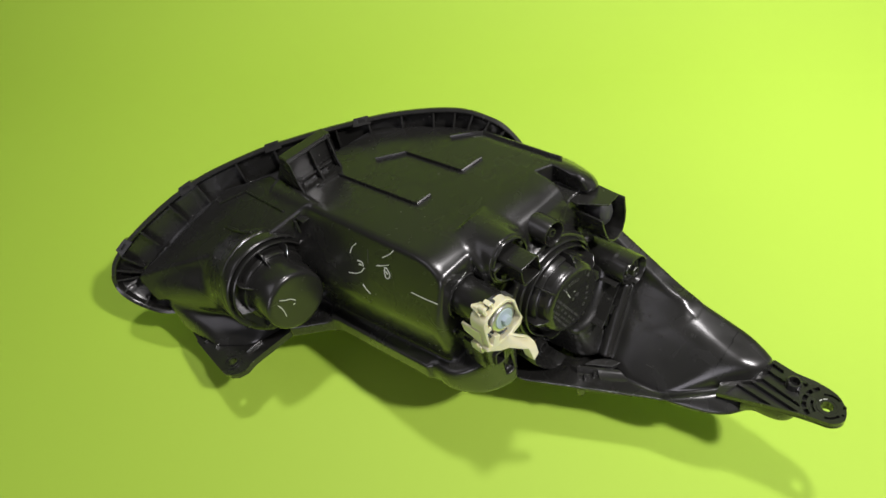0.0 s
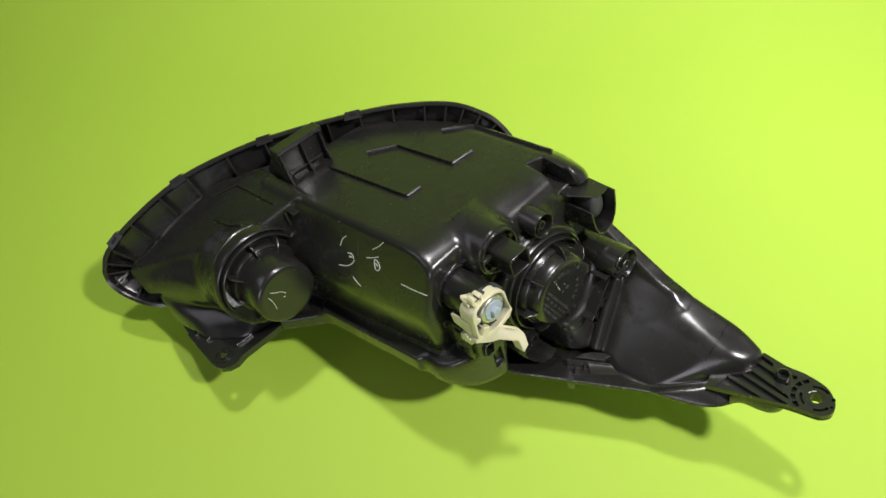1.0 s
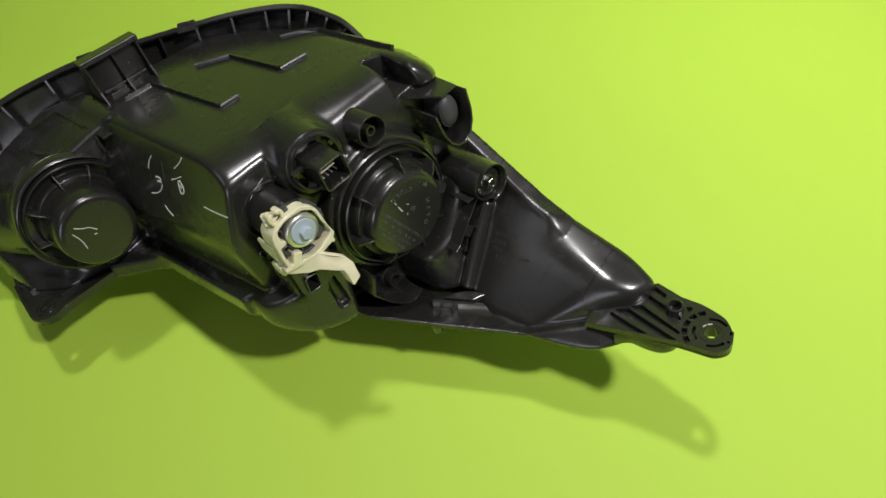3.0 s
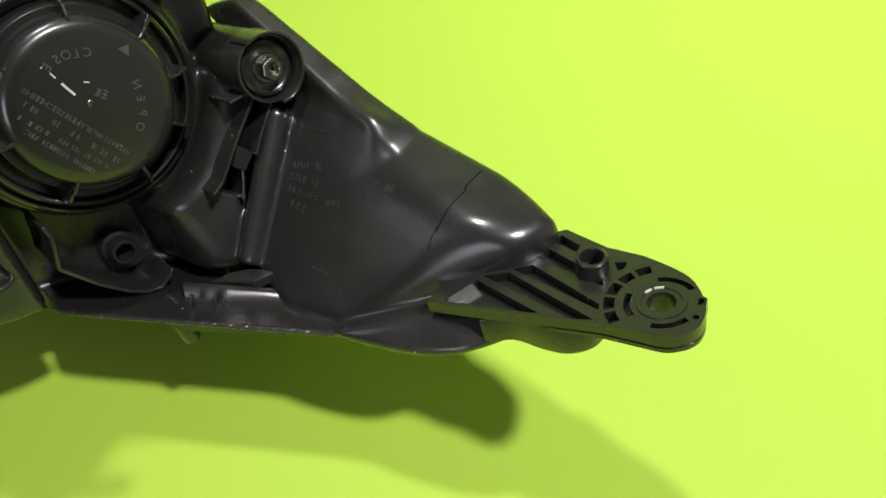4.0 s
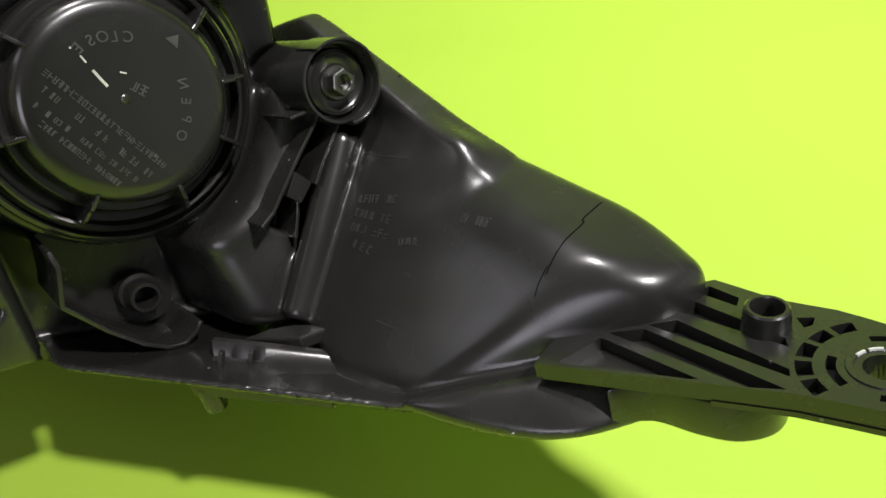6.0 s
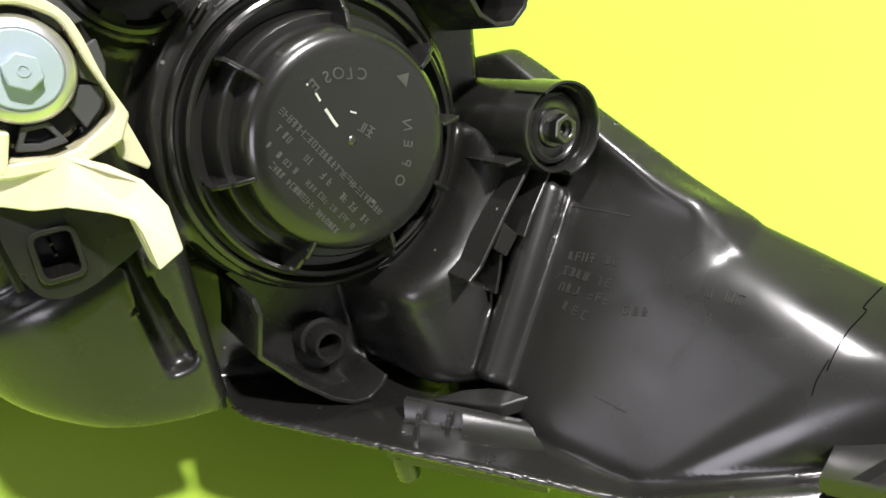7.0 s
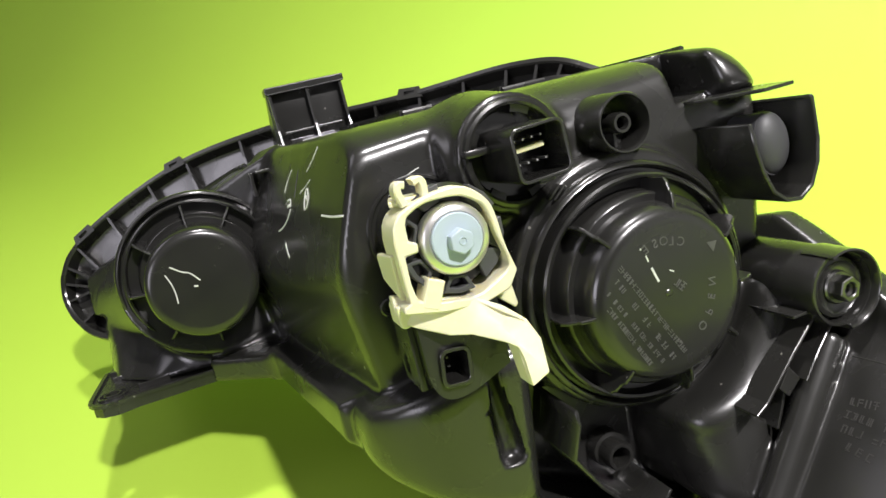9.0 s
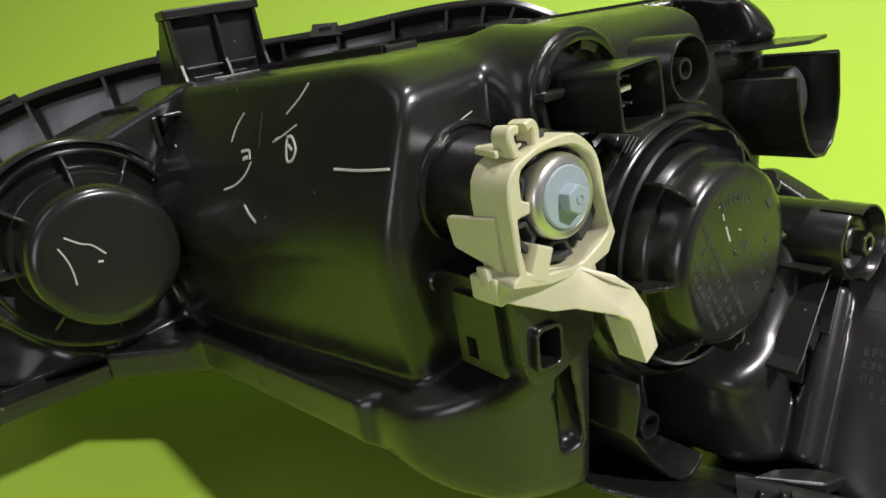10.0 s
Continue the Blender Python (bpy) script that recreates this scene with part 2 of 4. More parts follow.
def grid_mesh(field, low, high, step, name):
    """The surface field = 0 as a mesh: one vertex in each cell that it crosses, settled on the surface."""
    n = [6 * (int((b - a) / step / 6) + 1) for a, b in zip(low, high)]
    axes = [np.linspace(a, a + step * (k - 1), k) for a, k in zip(low, n)]
    mids = [np.linspace(a + 2.5 * step, a + 2.5 * step + 6 * step * (k // 6 - 1), k // 6) for a, k in zip(low, n)]
    rough = field(*np.meshgrid(*mids, indexing="ij")).astype(np.float32)
    f = rough.repeat(6, 0).repeat(6, 1).repeat(6, 2)
    near = np.argwhere(np.abs(f) < 8 * step)
    for i in range(0, len(near), 400000):
        q = near[i:i + 400000]
        f[q[:, 0], q[:, 1], q[:, 2]] = field(axes[0][q[:, 0]], axes[1][q[:, 1]], axes[2][q[:, 2]])
    inside = f < 0
    c = [k - 1 for k in n]
    count = np.zeros(c, np.int8)
    for dx in (0, 1):
        for dy in (0, 1):
            for dz in (0, 1):
                count += inside[dx:dx + c[0], dy:dy + c[1], dz:dz + c[2]]
    cells = np.argwhere((count > 0) & (count < 8))
    index = -np.ones(c, np.int64)
    index[cells[:, 0], cells[:, 1], cells[:, 2]] = np.arange(len(cells))
    v = (np.array(low) + step * (cells + 0.5)).astype(np.float64)
    eps = step * 0.25
    for _ in range(4):
        d = field(v[:, 0], v[:, 1], v[:, 2])
        g = np.stack([field(v[:, 0] + eps * (k == 0), v[:, 1] + eps * (k == 1), v[:, 2] + eps * (k == 2)) - d for k in range(3)], 1) / eps
        move = -g * (d / np.maximum((g * g).sum(1), 0.05))[:, None]
        v += np.clip(move, -step * 0.6, step * 0.6)
    quads = []
    for axis in range(3):
        o = [a for a in range(3) if a != axis]
        s0 = [slice(1, c[k]) if k in o else slice(0, c[k]) for k in range(3)]
        s1 = list(s0)
        s1[axis] = slice(1, c[axis] + 1)
        a, b = inside[tuple(s0)], inside[tuple(s1)]
        for flip, sel in ((False, a & ~b), (True, ~a & b)):
            e = np.argwhere(sel)
            for k in o:
                e[:, k] += 1
            q = []
            for du, dv in ((0, 0), (1, 0), (1, 1), (0, 1)):
                w = e.copy()
                w[:, o[0]] -= du
                w[:, o[1]] -= dv
                q.append(index[w[:, 0], w[:, 1], w[:, 2]])
            q = np.stack(q, 1)
            quads.append(q[:, ::-1] if flip != (axis == 1) else q)
    quads = np.concatenate(quads)
    quads = quads[(quads >= 0).all(1)]
    me = bpy.data.meshes.new(name)
    me.from_pydata(v.tolist(), [], quads.tolist())
    me.update()
    me.shade_smooth()
    return me


def plate(outline, holes, z0, z1, m=None, bm=None, bevel=0.0):
    """A flat plate with holes: outline and holes as (x, y) loops, from z0 to z1."""
    b = bmesh.new()
    edges = []
    for loop in (outline, *holes):
        vs = [b.verts.new((x, y, z1)) for x, y in loop]
        edges += [b.edges.new((vs[k], vs[(k + 1) % len(vs)])) for k in range(len(vs))]
    bmesh.ops.triangle_fill(b, use_beauty=True, use_dissolve=False, edges=edges)
    got = bmesh.ops.extrude_face_region(b, geom=b.faces[:])
    bmesh.ops.translate(b, vec=(0, 0, z0 - z1), verts=[v for v in got["geom"] if isinstance(v, bmesh.types.BMVert)])
    bmesh.ops.recalc_face_normals(b, faces=b.faces)
    if bevel:
        bmesh.ops.dissolve_limit(b, angle_limit=radians(1), verts=b.verts, edges=b.edges)
        soften(b, bevel, 1)
    return place(b, m, bm)


def ring_loop(cx, cy, r, n=24, a0=0.0, a1=360.0):
    return [(cx + r * math.cos(radians(a0 + (a1 - a0) * i / n)), cy + r * math.sin(radians(a0 + (a1 - a0) * i / n))) for i in range(n)]


def arc_slot(cx, cy, r0, r1, a0, a1, n=6):
    out = [(cx + r1 * math.cos(radians(a0 + (a1 - a0) * i / n)), cy + r1 * math.sin(radians(a0 + (a1 - a0) * i / n))) for i in range(n + 1)]
    return out + [(cx + r0 * math.cos(radians(a1 + (a0 - a1) * i / n)), cy + r0 * math.sin(radians(a1 + (a0 - a1) * i / n))) for i in range(n + 1)]


def wall_strip(path, thick, z0, z1, m=None, bm=None, bevel=0.0003):
    """A thin wall that follows the (x, y) path."""
    p = [Vector((x, y)) for x, y in path]
    left, right = [], []
    for k, c in enumerate(p):
        d0 = (c - p[k - 1]).normalized() if k else (p[1] - c).normalized()
        d1 = (p[k + 1] - c).normalized() if k < len(p) - 1 else d0
        nrm = Vector((-(d0 + d1).y, (d0 + d1).x)).normalized()
        w = thick / 2 / max(0.5, nrm.dot(Vector((-d0.y, d0.x))))
        left.append(tuple(c + nrm * w))
        right.append(tuple(c - nrm * w))
    b = bmesh.new()
    n = len(p)
    v = [[b.verts.new((x, y, z)) for x, y in side] for side in (left, right) for z in (z0, z1)]
    ll, lh, rl, rh = v
    for k in range(n - 1):
        for q in ((ll[k], ll[k + 1], lh[k + 1], lh[k]), (rl[k], rh[k], rh[k + 1], rl[k + 1]), (lh[k], lh[k + 1], rh[k + 1], rh[k]), (ll[k], rl[k], rl[k + 1], ll[k + 1])):
            b.faces.new(q)
    b.faces.new((ll[0], lh[0], rh[0], rl[0]))
    b.faces.new((ll[-1], rl[-1], rh[-1], lh[-1]))
    bmesh.ops.recalc_face_normals(b, faces=b.faces)
    soften(b, bevel, 1)
    return place(b, m, bm)


def soft_rect(w, h, r, n=4):
    out = []
    for cx, cy, a in ((w - r, h - r, 0), (-w + r, h - r, 90), (-w + r, -h + r, 180), (w - r, -h + r, 270)):
        out += [(cx + r * math.cos(radians(a + 90 * k / n)), cy + r * math.sin(radians(a + 90 * k / n))) for k in range(n + 1)]
    return out


UP_PLATE = Matrix(((1, 0, 0, 0), (0, 0, 1, 0), (0, 1, 0, 0), (0, 0, 0, 1)))  # (x, y, height) to right, up = height, rear = y


# ---- ground: a sheet of green paper that runs flat and then rises behind ----
def green_sheet():
    bm = bmesh.new()
    line = [(-3.0 + 0.25 * i, 0.0) for i in range(16)] + [(0.94, 0.0)]
    for i in range(13):
        a = radians(90 * i / 12)
        line.append((0.95 + 0.50 * math.sin(a), 0.50 * (1 - math.cos(a))))
    line += [(1.45, 0.8), (1.45, 1.3), (1.45, 1.9)]
    xs = [-3.0 + 0.25 * i for i in range(25)]
    grid = [[bm.verts.new((x, y, z)) for y, z in line] for x in xs]
    for i in range(len(xs) - 1):
        for j in range(len(line) - 1):
            bm.faces.new((grid[i][j], grid[i + 1][j], grid[i + 1][j + 1], grid[i][j + 1]))
    ob = new("ground", finish(bm, "ground", GREEN, True, 60))
    return tagged(ob, "smooth lime green background paper sweeping up behind", "ground", kind="structure")


green_sheet()

# ---- headlight: the moulded housing ----
main_box = Hull([(-0.0900, 0.0800, -0.046), (0.062, 0.0825, -0.034), (0.079, 0.0700, -0.040), (0.074, 0.066, -0.168), (-0.109, 0.0800, -0.250), (0.055, 0.0800, -0.150), (0.020, 0.0795, -0.235),
                 (-0.0900, 0.0765, -0.036), (0.064, 0.0790, -0.020), (-0.0960, 0.0600, -0.017), (0.078, 0.0600, -0.014), (-0.1085, 0.0280, -0.031), (-0.1345, 0.0200, -0.205), (-0.1010, -0.030, -0.033), (0.066, -0.030, -0.014),
                 (-0.1270, -0.030, -0.205), (0.085, -0.030, -0.110), (0.080, 0.055, -0.13)], 0.0045)
bumper = Hull([(-0.1140, -0.0225, -0.024), (-0.0980, -0.0200, -0.008), (-0.052, -0.008, -0.003), (-0.1135, -0.050, -0.030), (-0.055, -0.0770, -0.007), (-0.122, -0.030, -0.195), (-0.123, -0.040, -0.190),
               (-0.060, -0.075, -0.10), (-0.085, -0.0700, -0.009), (-0.052, -0.004, -0.10), (-0.1030, -0.0615, -0.019)], 0.008)
low_back = Hull([(-0.060, -0.020, -0.036), (0.040, -0.020, -0.026), (-0.060, -0.074, -0.040), (0.025, -0.096, -0.022), (0.05, -0.11, -0.06), (-0.05, -0.085, -0.10), (0.05, -0.02, -0.10), (-0.060, -0.084, -0.040), (0.025, -0.108, -0.022)], 0.003)
sill = Hull([(-0.0565, -0.0762, -0.008), (-0.0500, -0.0850, -0.009), (0.0195, -0.1062, 0.0908), (0.0260, -0.1130, 0.0890), (0.045, -0.1150, 0.060), (0.045, -0.122, 0.060),
             (0.03, -0.1080, -0.04), (0.03, -0.116, -0.04), (-0.05, -0.0820, -0.05), (-0.045, -0.092, -0.05)], 0.003)
RIDGE_A, RIDGE_B, RIDGE_C = (0.0748, -0.0555, 0.0800), (0.0660, -0.0718, 0.1295), (0.0200, -0.1065, 0.0900)  # corners of the wing's broad face
wing = Hull([RIDGE_A, RIDGE_B, RIDGE_C, (0.0836, -0.0392, 0.0305), (0.0945, -0.0348, 0.0200), (0.0720, -0.0410, 0.0150), (0.0195, -0.0955, 0.0290), (0.0125, -0.1030, 0.0600),
             (0.0955, -0.0640, 0.1130), (0.0920, -0.0718, 0.1212), (0.0899, -0.0892, 0.1507), (0.0835, -0.0800, 0.1490), (0.0945, -0.0533, 0.0790),
             (0.0500, -0.0985, 0.1160), (0.0645, -0.0915, 0.1360), (0.0790, -0.0930, 0.1490),
             (0.0930, -0.1060, 0.1480), (0.0600, -0.1060, 0.1300), (0.0900, -0.1060, -0.0200), (0.0300, -0.1100, 0.0700), (0.0300, -0.1080, -0.0200), (0.0900, -0.0300, -0.0200), (0.0990, -0.0695, 0.1325), (0.1008, -0.0845, 0.1515)], 0.0075)
shelf = Hull([(0.0835, -0.0325, 0.0250), (0.0824, -0.0412, 0.0705), (0.0750, -0.0550, 0.0785), (0.0720, -0.0410, 0.0150), (0.0945, -0.0350, 0.0300), (0.0940, -0.0480, 0.0660), (0.0930, -0.0540, 0.0780), (0.0520, -0.0700, 0.0500), (0.0800, -0.0800, 0.0600), (0.0900, -0.0700, 0.0200), (0.0850, -0.0300, -0.0100)], 0.006)
skirt_upper = Hull([(0.0945, 0.003, -0.020), (0.0945, -0.0375, 0.040), (0.0945, -0.0533, 0.0790), (0.080, -0.0560, 0.082), (0.080, -0.055, 0.02), (0.080, -0.0, -0.05), (0.078, -0.09, 0.085), (0.090, -0.09, 0.05), (0.085, 0.003, -0.022)], 0.002)
chin = Hull([(0.0150, -0.1010, 0.0925), (0.0235, -0.1075, 0.1065), (0.0300, -0.1080, 0.1250), (0.0390, -0.1080, 0.1400), (0.0555, -0.1080, 0.1510), (0.0320, -0.0970, 0.1100), (0.0450, -0.0955, 0.1220), (0.0640, -0.0950, 0.1420),
             (0.0270, -0.1130, 0.1035), (0.0340, -0.1130, 0.1210), (0.0440, -0.1130, 0.1360), (0.0600, -0.1130, 0.1470), (0.0740, -0.1125, 0.1560), (0.085, -0.1060, 0.150), (0.078, -0.094, 0.145), (0.0200, -0.1060, 0.080), (0.06, -0.114, 0.08)], 0.004)
left_top = Hull([(-0.100, 0.0815, -0.196), (-0.100, 0.0800, -0.270), (-0.132, 0.0685, -0.309), (-0.195, 0.0430, -0.325), (-0.246, 0.0180, -0.340), (-0.245, -0.006, -0.322),
                 (-0.151, 0.0600, -0.217), (-0.118, 0.0740, -0.204), (-0.108, 0.045, -0.200), (-0.202, 0.0385, -0.306), (-0.11, 0.0, -0.30), (-0.2, -0.01, -0.30), (-0.160, 0.04, -0.225)], 0.002)
left_bowl = Drum((-0.164, 0.000, -0.290), (-0.160, 0.0205, -0.2105), 0.040, 0.0490, 0.003)
left_flare = Hull([(-0.242, 0.010, -0.325), (-0.236, -0.020, -0.312), (-0.200, 0.020, -0.235), (-0.198, -0.010, -0.230), (-0.16, 0.05, -0.300), (-0.15, -0.03, -0.30), (-0.202, 0.036, -0.300)], 0.010)
left_low = Hull([(-0.238, -0.012, -0.318), (-0.2390, -0.037, -0.300), (-0.2315, -0.038, -0.2490), (-0.228, -0.025, -0.262), (-0.205, -0.037, -0.215), (-0.122, -0.036, -0.196), (-0.112, 0.010, -0.208), (-0.190, -0.018, -0.225),
                 (-0.112, 0.0, -0.30), (-0.2, -0.03, -0.32)], 0.003)
web_left = Hull([(r, u, z) for u in (-0.030, -0.044) for r, z in ((-0.172, -0.199), (-0.152, -0.1845), (-0.135, -0.166), (-0.110, -0.160), (-0.110, -0.215), (-0.160, -0.215))], 0.003)
web_side = Hull([(r, u, z) for u in (-0.026, -0.043) for r, z in ((-0.136, -0.172), (-0.1355, -0.163), (-0.1260, -0.110), (-0.1180, -0.050), (-0.105, -0.050), (-0.105, -0.190))], 0.003)
cap_seat = Drum((0.0, 0.0, -0.05), (0.0, 0.0, -0.006), 0.0560, 0.0515, 0.003)
conn_seat = Drum((-0.036, 0.0595, -0.05), (-0.036, 0.0595, -0.0125), 0.026, 0.0222, 0.0015)
conn_bore = Drum((-0.036, 0.0595, -0.028), (-0.036, 0.0595, 0.01), 0.0185, 0.0185, 0.0005)
motor_niche = Hull([(x, y, z) for x in (-0.140, -0.0610) for y in (-0.040, 0.110) for z in (-0.0290, 0.030)], 0.003)
column = Hull([(0.0530, -0.0100, 0.0120), (0.0557, -0.0271, 0.0135), (0.0424, -0.0383, 0.0140), (0.0211, -0.0600, 0.0165), (0.0060, -0.0600, 0.0130), (0.0640, -0.0330, 0.0130), (0.0420, -0.0620, 0.0150),
               (0.08, -0.02, -0.02), (0.047, -0.008, -0.03), (-0.002, -0.056, -0.03), (0.05, -0.062, -0.03)], 0.009)
column_foot = Hull([(0.0060, -0.0500, 0.0100), (0.0211, -0.0500, 0.0140), (0.0400, -0.0500, 0.0135), (0.0161, -0.0920, 0.0246), (0.0050, -0.0940, 0.0140), (0.0300, -0.0985, 0.0255), (0.0400, -0.0720, 0.0150), (-0.002, -0.056, -0.03), (-0.002, -0.09, -0.03), (0.05, -0.06, -0.03), (0.04, -0.1, -0.03)], 0.007)
cap_clear = Drum((0.0, 0.0, -0.012), (0.0, 0.0, 0.06), 0.0505, 0.0530, 0.002)
trough = Hull([(0.0600, -0.0285, 0.040), (0.0645, -0.0335, 0.040), (0.0460, -0.0490, 0.040), (0.0405, -0.0430, 0.040), (0.0600, -0.0285, 0.004), (0.0645, -0.0335, 0.004), (0.0460, -0.0490, 0.006), (0.0405, -0.0430, 0.006)], 0.001)
wire_hole = Hull([(0.0355, -0.0497, 0.040), (0.0400, -0.0533, 0.040), (0.0335, -0.0650, 0.040), (0.0275, -0.0595, 0.040), (0.0355, -0.0497, 0.004), (0.0400, -0.0533, 0.004), (0.0335, -0.0650, 0.006), (0.0275, -0.0595, 0.006)], 0.001)
long_rib = Drum((0.0668, -0.0385, 0.0185), (0.0200, -0.0922, 0.0275), 0.0066, 0.0060, 0.003)
shoulder = Hull([(0.0545, 0.0640, -0.0060), (0.0680, 0.0640, -0.0020), (0.0658, 0.0765, -0.0100), (0.0540, 0.0800, -0.0100), (0.0610, 0.0822, -0.0165), (0.0735, 0.0690, -0.0110), (0.0780, 0.0620, -0.0130), (0.055, 0.0815, -0.05), (0.079, 0.070, -0.045),
                 (0.055, 0.060, -0.04), (0.078, 0.058, -0.03), (0.060, 0.0560, -0.0150)], 0.004)
notch = Hull([(0.0385, 0.0600, 0.02), (0.0545, 0.0625, 0.02), (0.0525, 0.0850, 0.02), (0.0365, 0.0850, 0.02), (0.0405, 0.0620, -0.046), (0.0550, 0.0640, -0.040),
              (0.0530, 0.0850, -0.040), (0.0390, 0.0850, -0.048)], 0.001)
groove = Drum((-0.0575, 0.088, -0.014), (-0.0560, 0.010, 0.002), 0.0060, 0.0075, 0.004)
slot = Drum((-0.0662, -0.0130, -0.0105), (-0.0640, -0.0545, -0.0075), 0.0048, 0.0048, 0.004)


def housing_field(x, y, z):
    d = cut(main_box(x, y, z), motor_niche(x, y, z), 0.004)
    d = join(d, shoulder(x, y, z), 0.004)
    d = cut(d, groove(x, y, z), 0.006)
    d = join(d, conn_seat(x, y, z), 0.005)
    d = cut(d, conn_bore(x, y, z), 0.001)
    d = join(d, low_back(x, y, z), 0.004)
    d = join(d, bumper(x, y, z), 0.003)
    d = cut(d, slot(x, y, z), 0.001)
    d = join(d, sill(x, y, z), 0.004)
    d = join(d, join(join(wing(x, y, z), shelf(x, y, z), 0.006), chin(x, y, z), 0.003), 0.003)
    d = join(d, skirt_upper(x, y, z), 0.003)
    post = join(cut(join(column(x, y, z), column_foot(x, y, z), 0.006), cap_clear(x, y, z), 0.012), long_rib(x, y, z), 0.003)
    post = cut(cut(post, trough(x, y, z), 0.001), wire_hole(x, y, z), 0.001)
    d = join(d, post, 0.003)
    d = join(d, cap_seat(x, y, z), 0.004)
    left = join(left_top(x, y, z), left_bowl(x, y, z), 0.003)
    left = join(left, left_flare(x, y, z), 0.006)
    left = join(left, left_low(x, y, z), 0.008)
    left = join(left, join(web_left(x, y, z), web_side(x, y, z), 0.006), 0.006)
    d = join(d, left, 0.006)
    return cut(d, notch(x, y, z), 0.001)


shell = grid_mesh(housing_field, (-0.262, -0.125, -0.36), (0.120, 0.095, 0.168), 0.0014, "housing")
shell.materials.append(BLACK)
housing = new("housing", shell)
housing.parent = headlight
tagged(housing, "black moulded plastic housing with rounded edges")
SKIN = BVHTree.FromPolygons([v.co[:] for v in shell.vertices], [p.vertices[:] for p in shell.polygons])


def on_skin(p, direction, lift=0.0003):
    """The place on the housing met from p along the direction, and the surface's normal there."""
    hit, normal, _, _ = SKIN.ray_cast(Vector(p), Vector(direction).normalized())
    if hit is None:
        return None, None
    if normal.dot(Vector(direction)) > 0:
        normal = -normal
    return hit + normal * lift, normal


def skin_line(points, direction, width, height, steps=6):
    """A raised line that follows the housing's surface."""
    line, ups = [], []
    dense = []
    for a, b in zip(points, points[1:]):
        dense += [Vector(a).lerp(Vector(b), k / steps) for k in range(steps)]
    dense.append(Vector(points[-1]))
    for p in dense:
        h, n = on_skin(p - Vector(direction).normalized() * 0.05, direction, 0.0)
        if h is not None:
            line.append(h)
            ups.append(n)
    if len(line) < 2:
        return None
    w = width / 2
    return sweep(line, [(-w, -0.0008), (-w, height * 0.6), (-w * 0.6, height), (w * 0.6, height), (w, height * 0.6), (w, -0.0008)], ups)


# ---- rim flange with its lip, ribs and clips ----
RIM = spline([(-0.200, -0.034, -0.292), (-0.241, -0.024, -0.319), (-0.2575, -0.0125, -0.342), (-0.2645, 0.001, -0.357), (-0.2640, 0.0140, -0.363), (-0.2590, 0.0265, -0.3625), (-0.2490, 0.0395, -0.3605),
              (-0.2245, 0.0565, -0.3525), (-0.1825, 0.0758, -0.3375), (-0.1432, 0.0880, -0.3215), (-0.0914, 0.0945, -0.2965), (-0.0560, 0.0945, -0.2780), (-0.0259, 0.0938, -0.2605), (0.001, 0.0938, -0.2410),
              (0.0253, 0.0950, -0.2175), (0.0460, 0.0958, -0.1900), (0.0596, 0.0945, -0.1710), (0.0690, 0.0915, -0.1555), (0.0769, 0.0850, -0.1415), (0.0840, 0.0755, -0.128), (0.0890, 0.0568, -0.114), (0.0900, 0.035, -0.10)], 5)
RIM_NORMAL = Vector((-0.54, 0.63, 1.0)).normalized()
RIM_IN = []
for k in range(len(RIM)):
    along = (RIM[min(k + 1, len(RIM) - 1)] - RIM[max(k - 1, 0)]).normalized()
    RIM_IN.append(along.cross(RIM_NORMAL).normalized())
rim_flange = part("rim_flange", sweep(RIM, [(-0.0008, -0.005), (-0.0002, 0.0052), (0.0006, 0.0064), (0.0034, 0.0066), (0.0044, 0.0058), (0.0056, -0.0025), (0.008, -0.0045), (0.030, -0.0110), (0.030, -0.018), (0.003, -0.013)], RIM_NORMAL),
                  BLACK, label="ribbed black plastic rim flange")


def rim_rib(i):
    a, s, u = RIM[i], RIM_IN[i], RIM_NORMAL
    d = s.cross(u).normalized() * 0.0009
    b = bmesh.new()
    pts = [a + s * 0.004 + u * 0.0058, a + s * 0.004 - u * 0.005, a + s * 0.028 - u * 0.013, a + s * 0.027 - u * 0.003, a + s * 0.016 + u * 0.0018]
    lo = [b.verts.new(p - d) for p in pts]
    hi = [b.verts.new(p + d) for p in pts]
    b.faces.new(lo[::-1])
    b.faces.new(hi)
    for k in range(5):
        b.faces.new((lo[k], lo[(k + 1) % 5], hi[(k + 1) % 5], hi[k]))
    part("rib", soften(b, 0.0003, 1), BLACK, rim_flange, smooth=False)


for k in (9, 15, 21, 26, 31, 36, 40, 44, 48, 52, 56, 61, 66, 71, 76, 81, 86, 91, 96):
    rim_rib(k)


def rim_clip(i, length):
    a, s, u = RIM[i], RIM_IN[i], RIM_NORMAL
    m = Matrix.Translation(a) @ Matrix((s.cross(u).normalized(), s, u)).transposed().to_4x4()
    ob = plate([(-length / 2 - 0.002, 0.006), (-length / 2, -0.0020), (length / 2, -0.0020), (length / 2 + 0.002, 0.006)], [[(-length / 4, 0.0005), (length / 4, 0.0005), (length / 4, 0.0035), (-length / 4, 0.0035)]], -0.002, 0.0078, m)
    part("clip", ob, BLACK, rim_flange, smooth=False)


for k, size in ((33, 0.024), (43, 0.022), (52, 0.022), (65, 0.024)):
    rim_clip(k, size * 0.6)

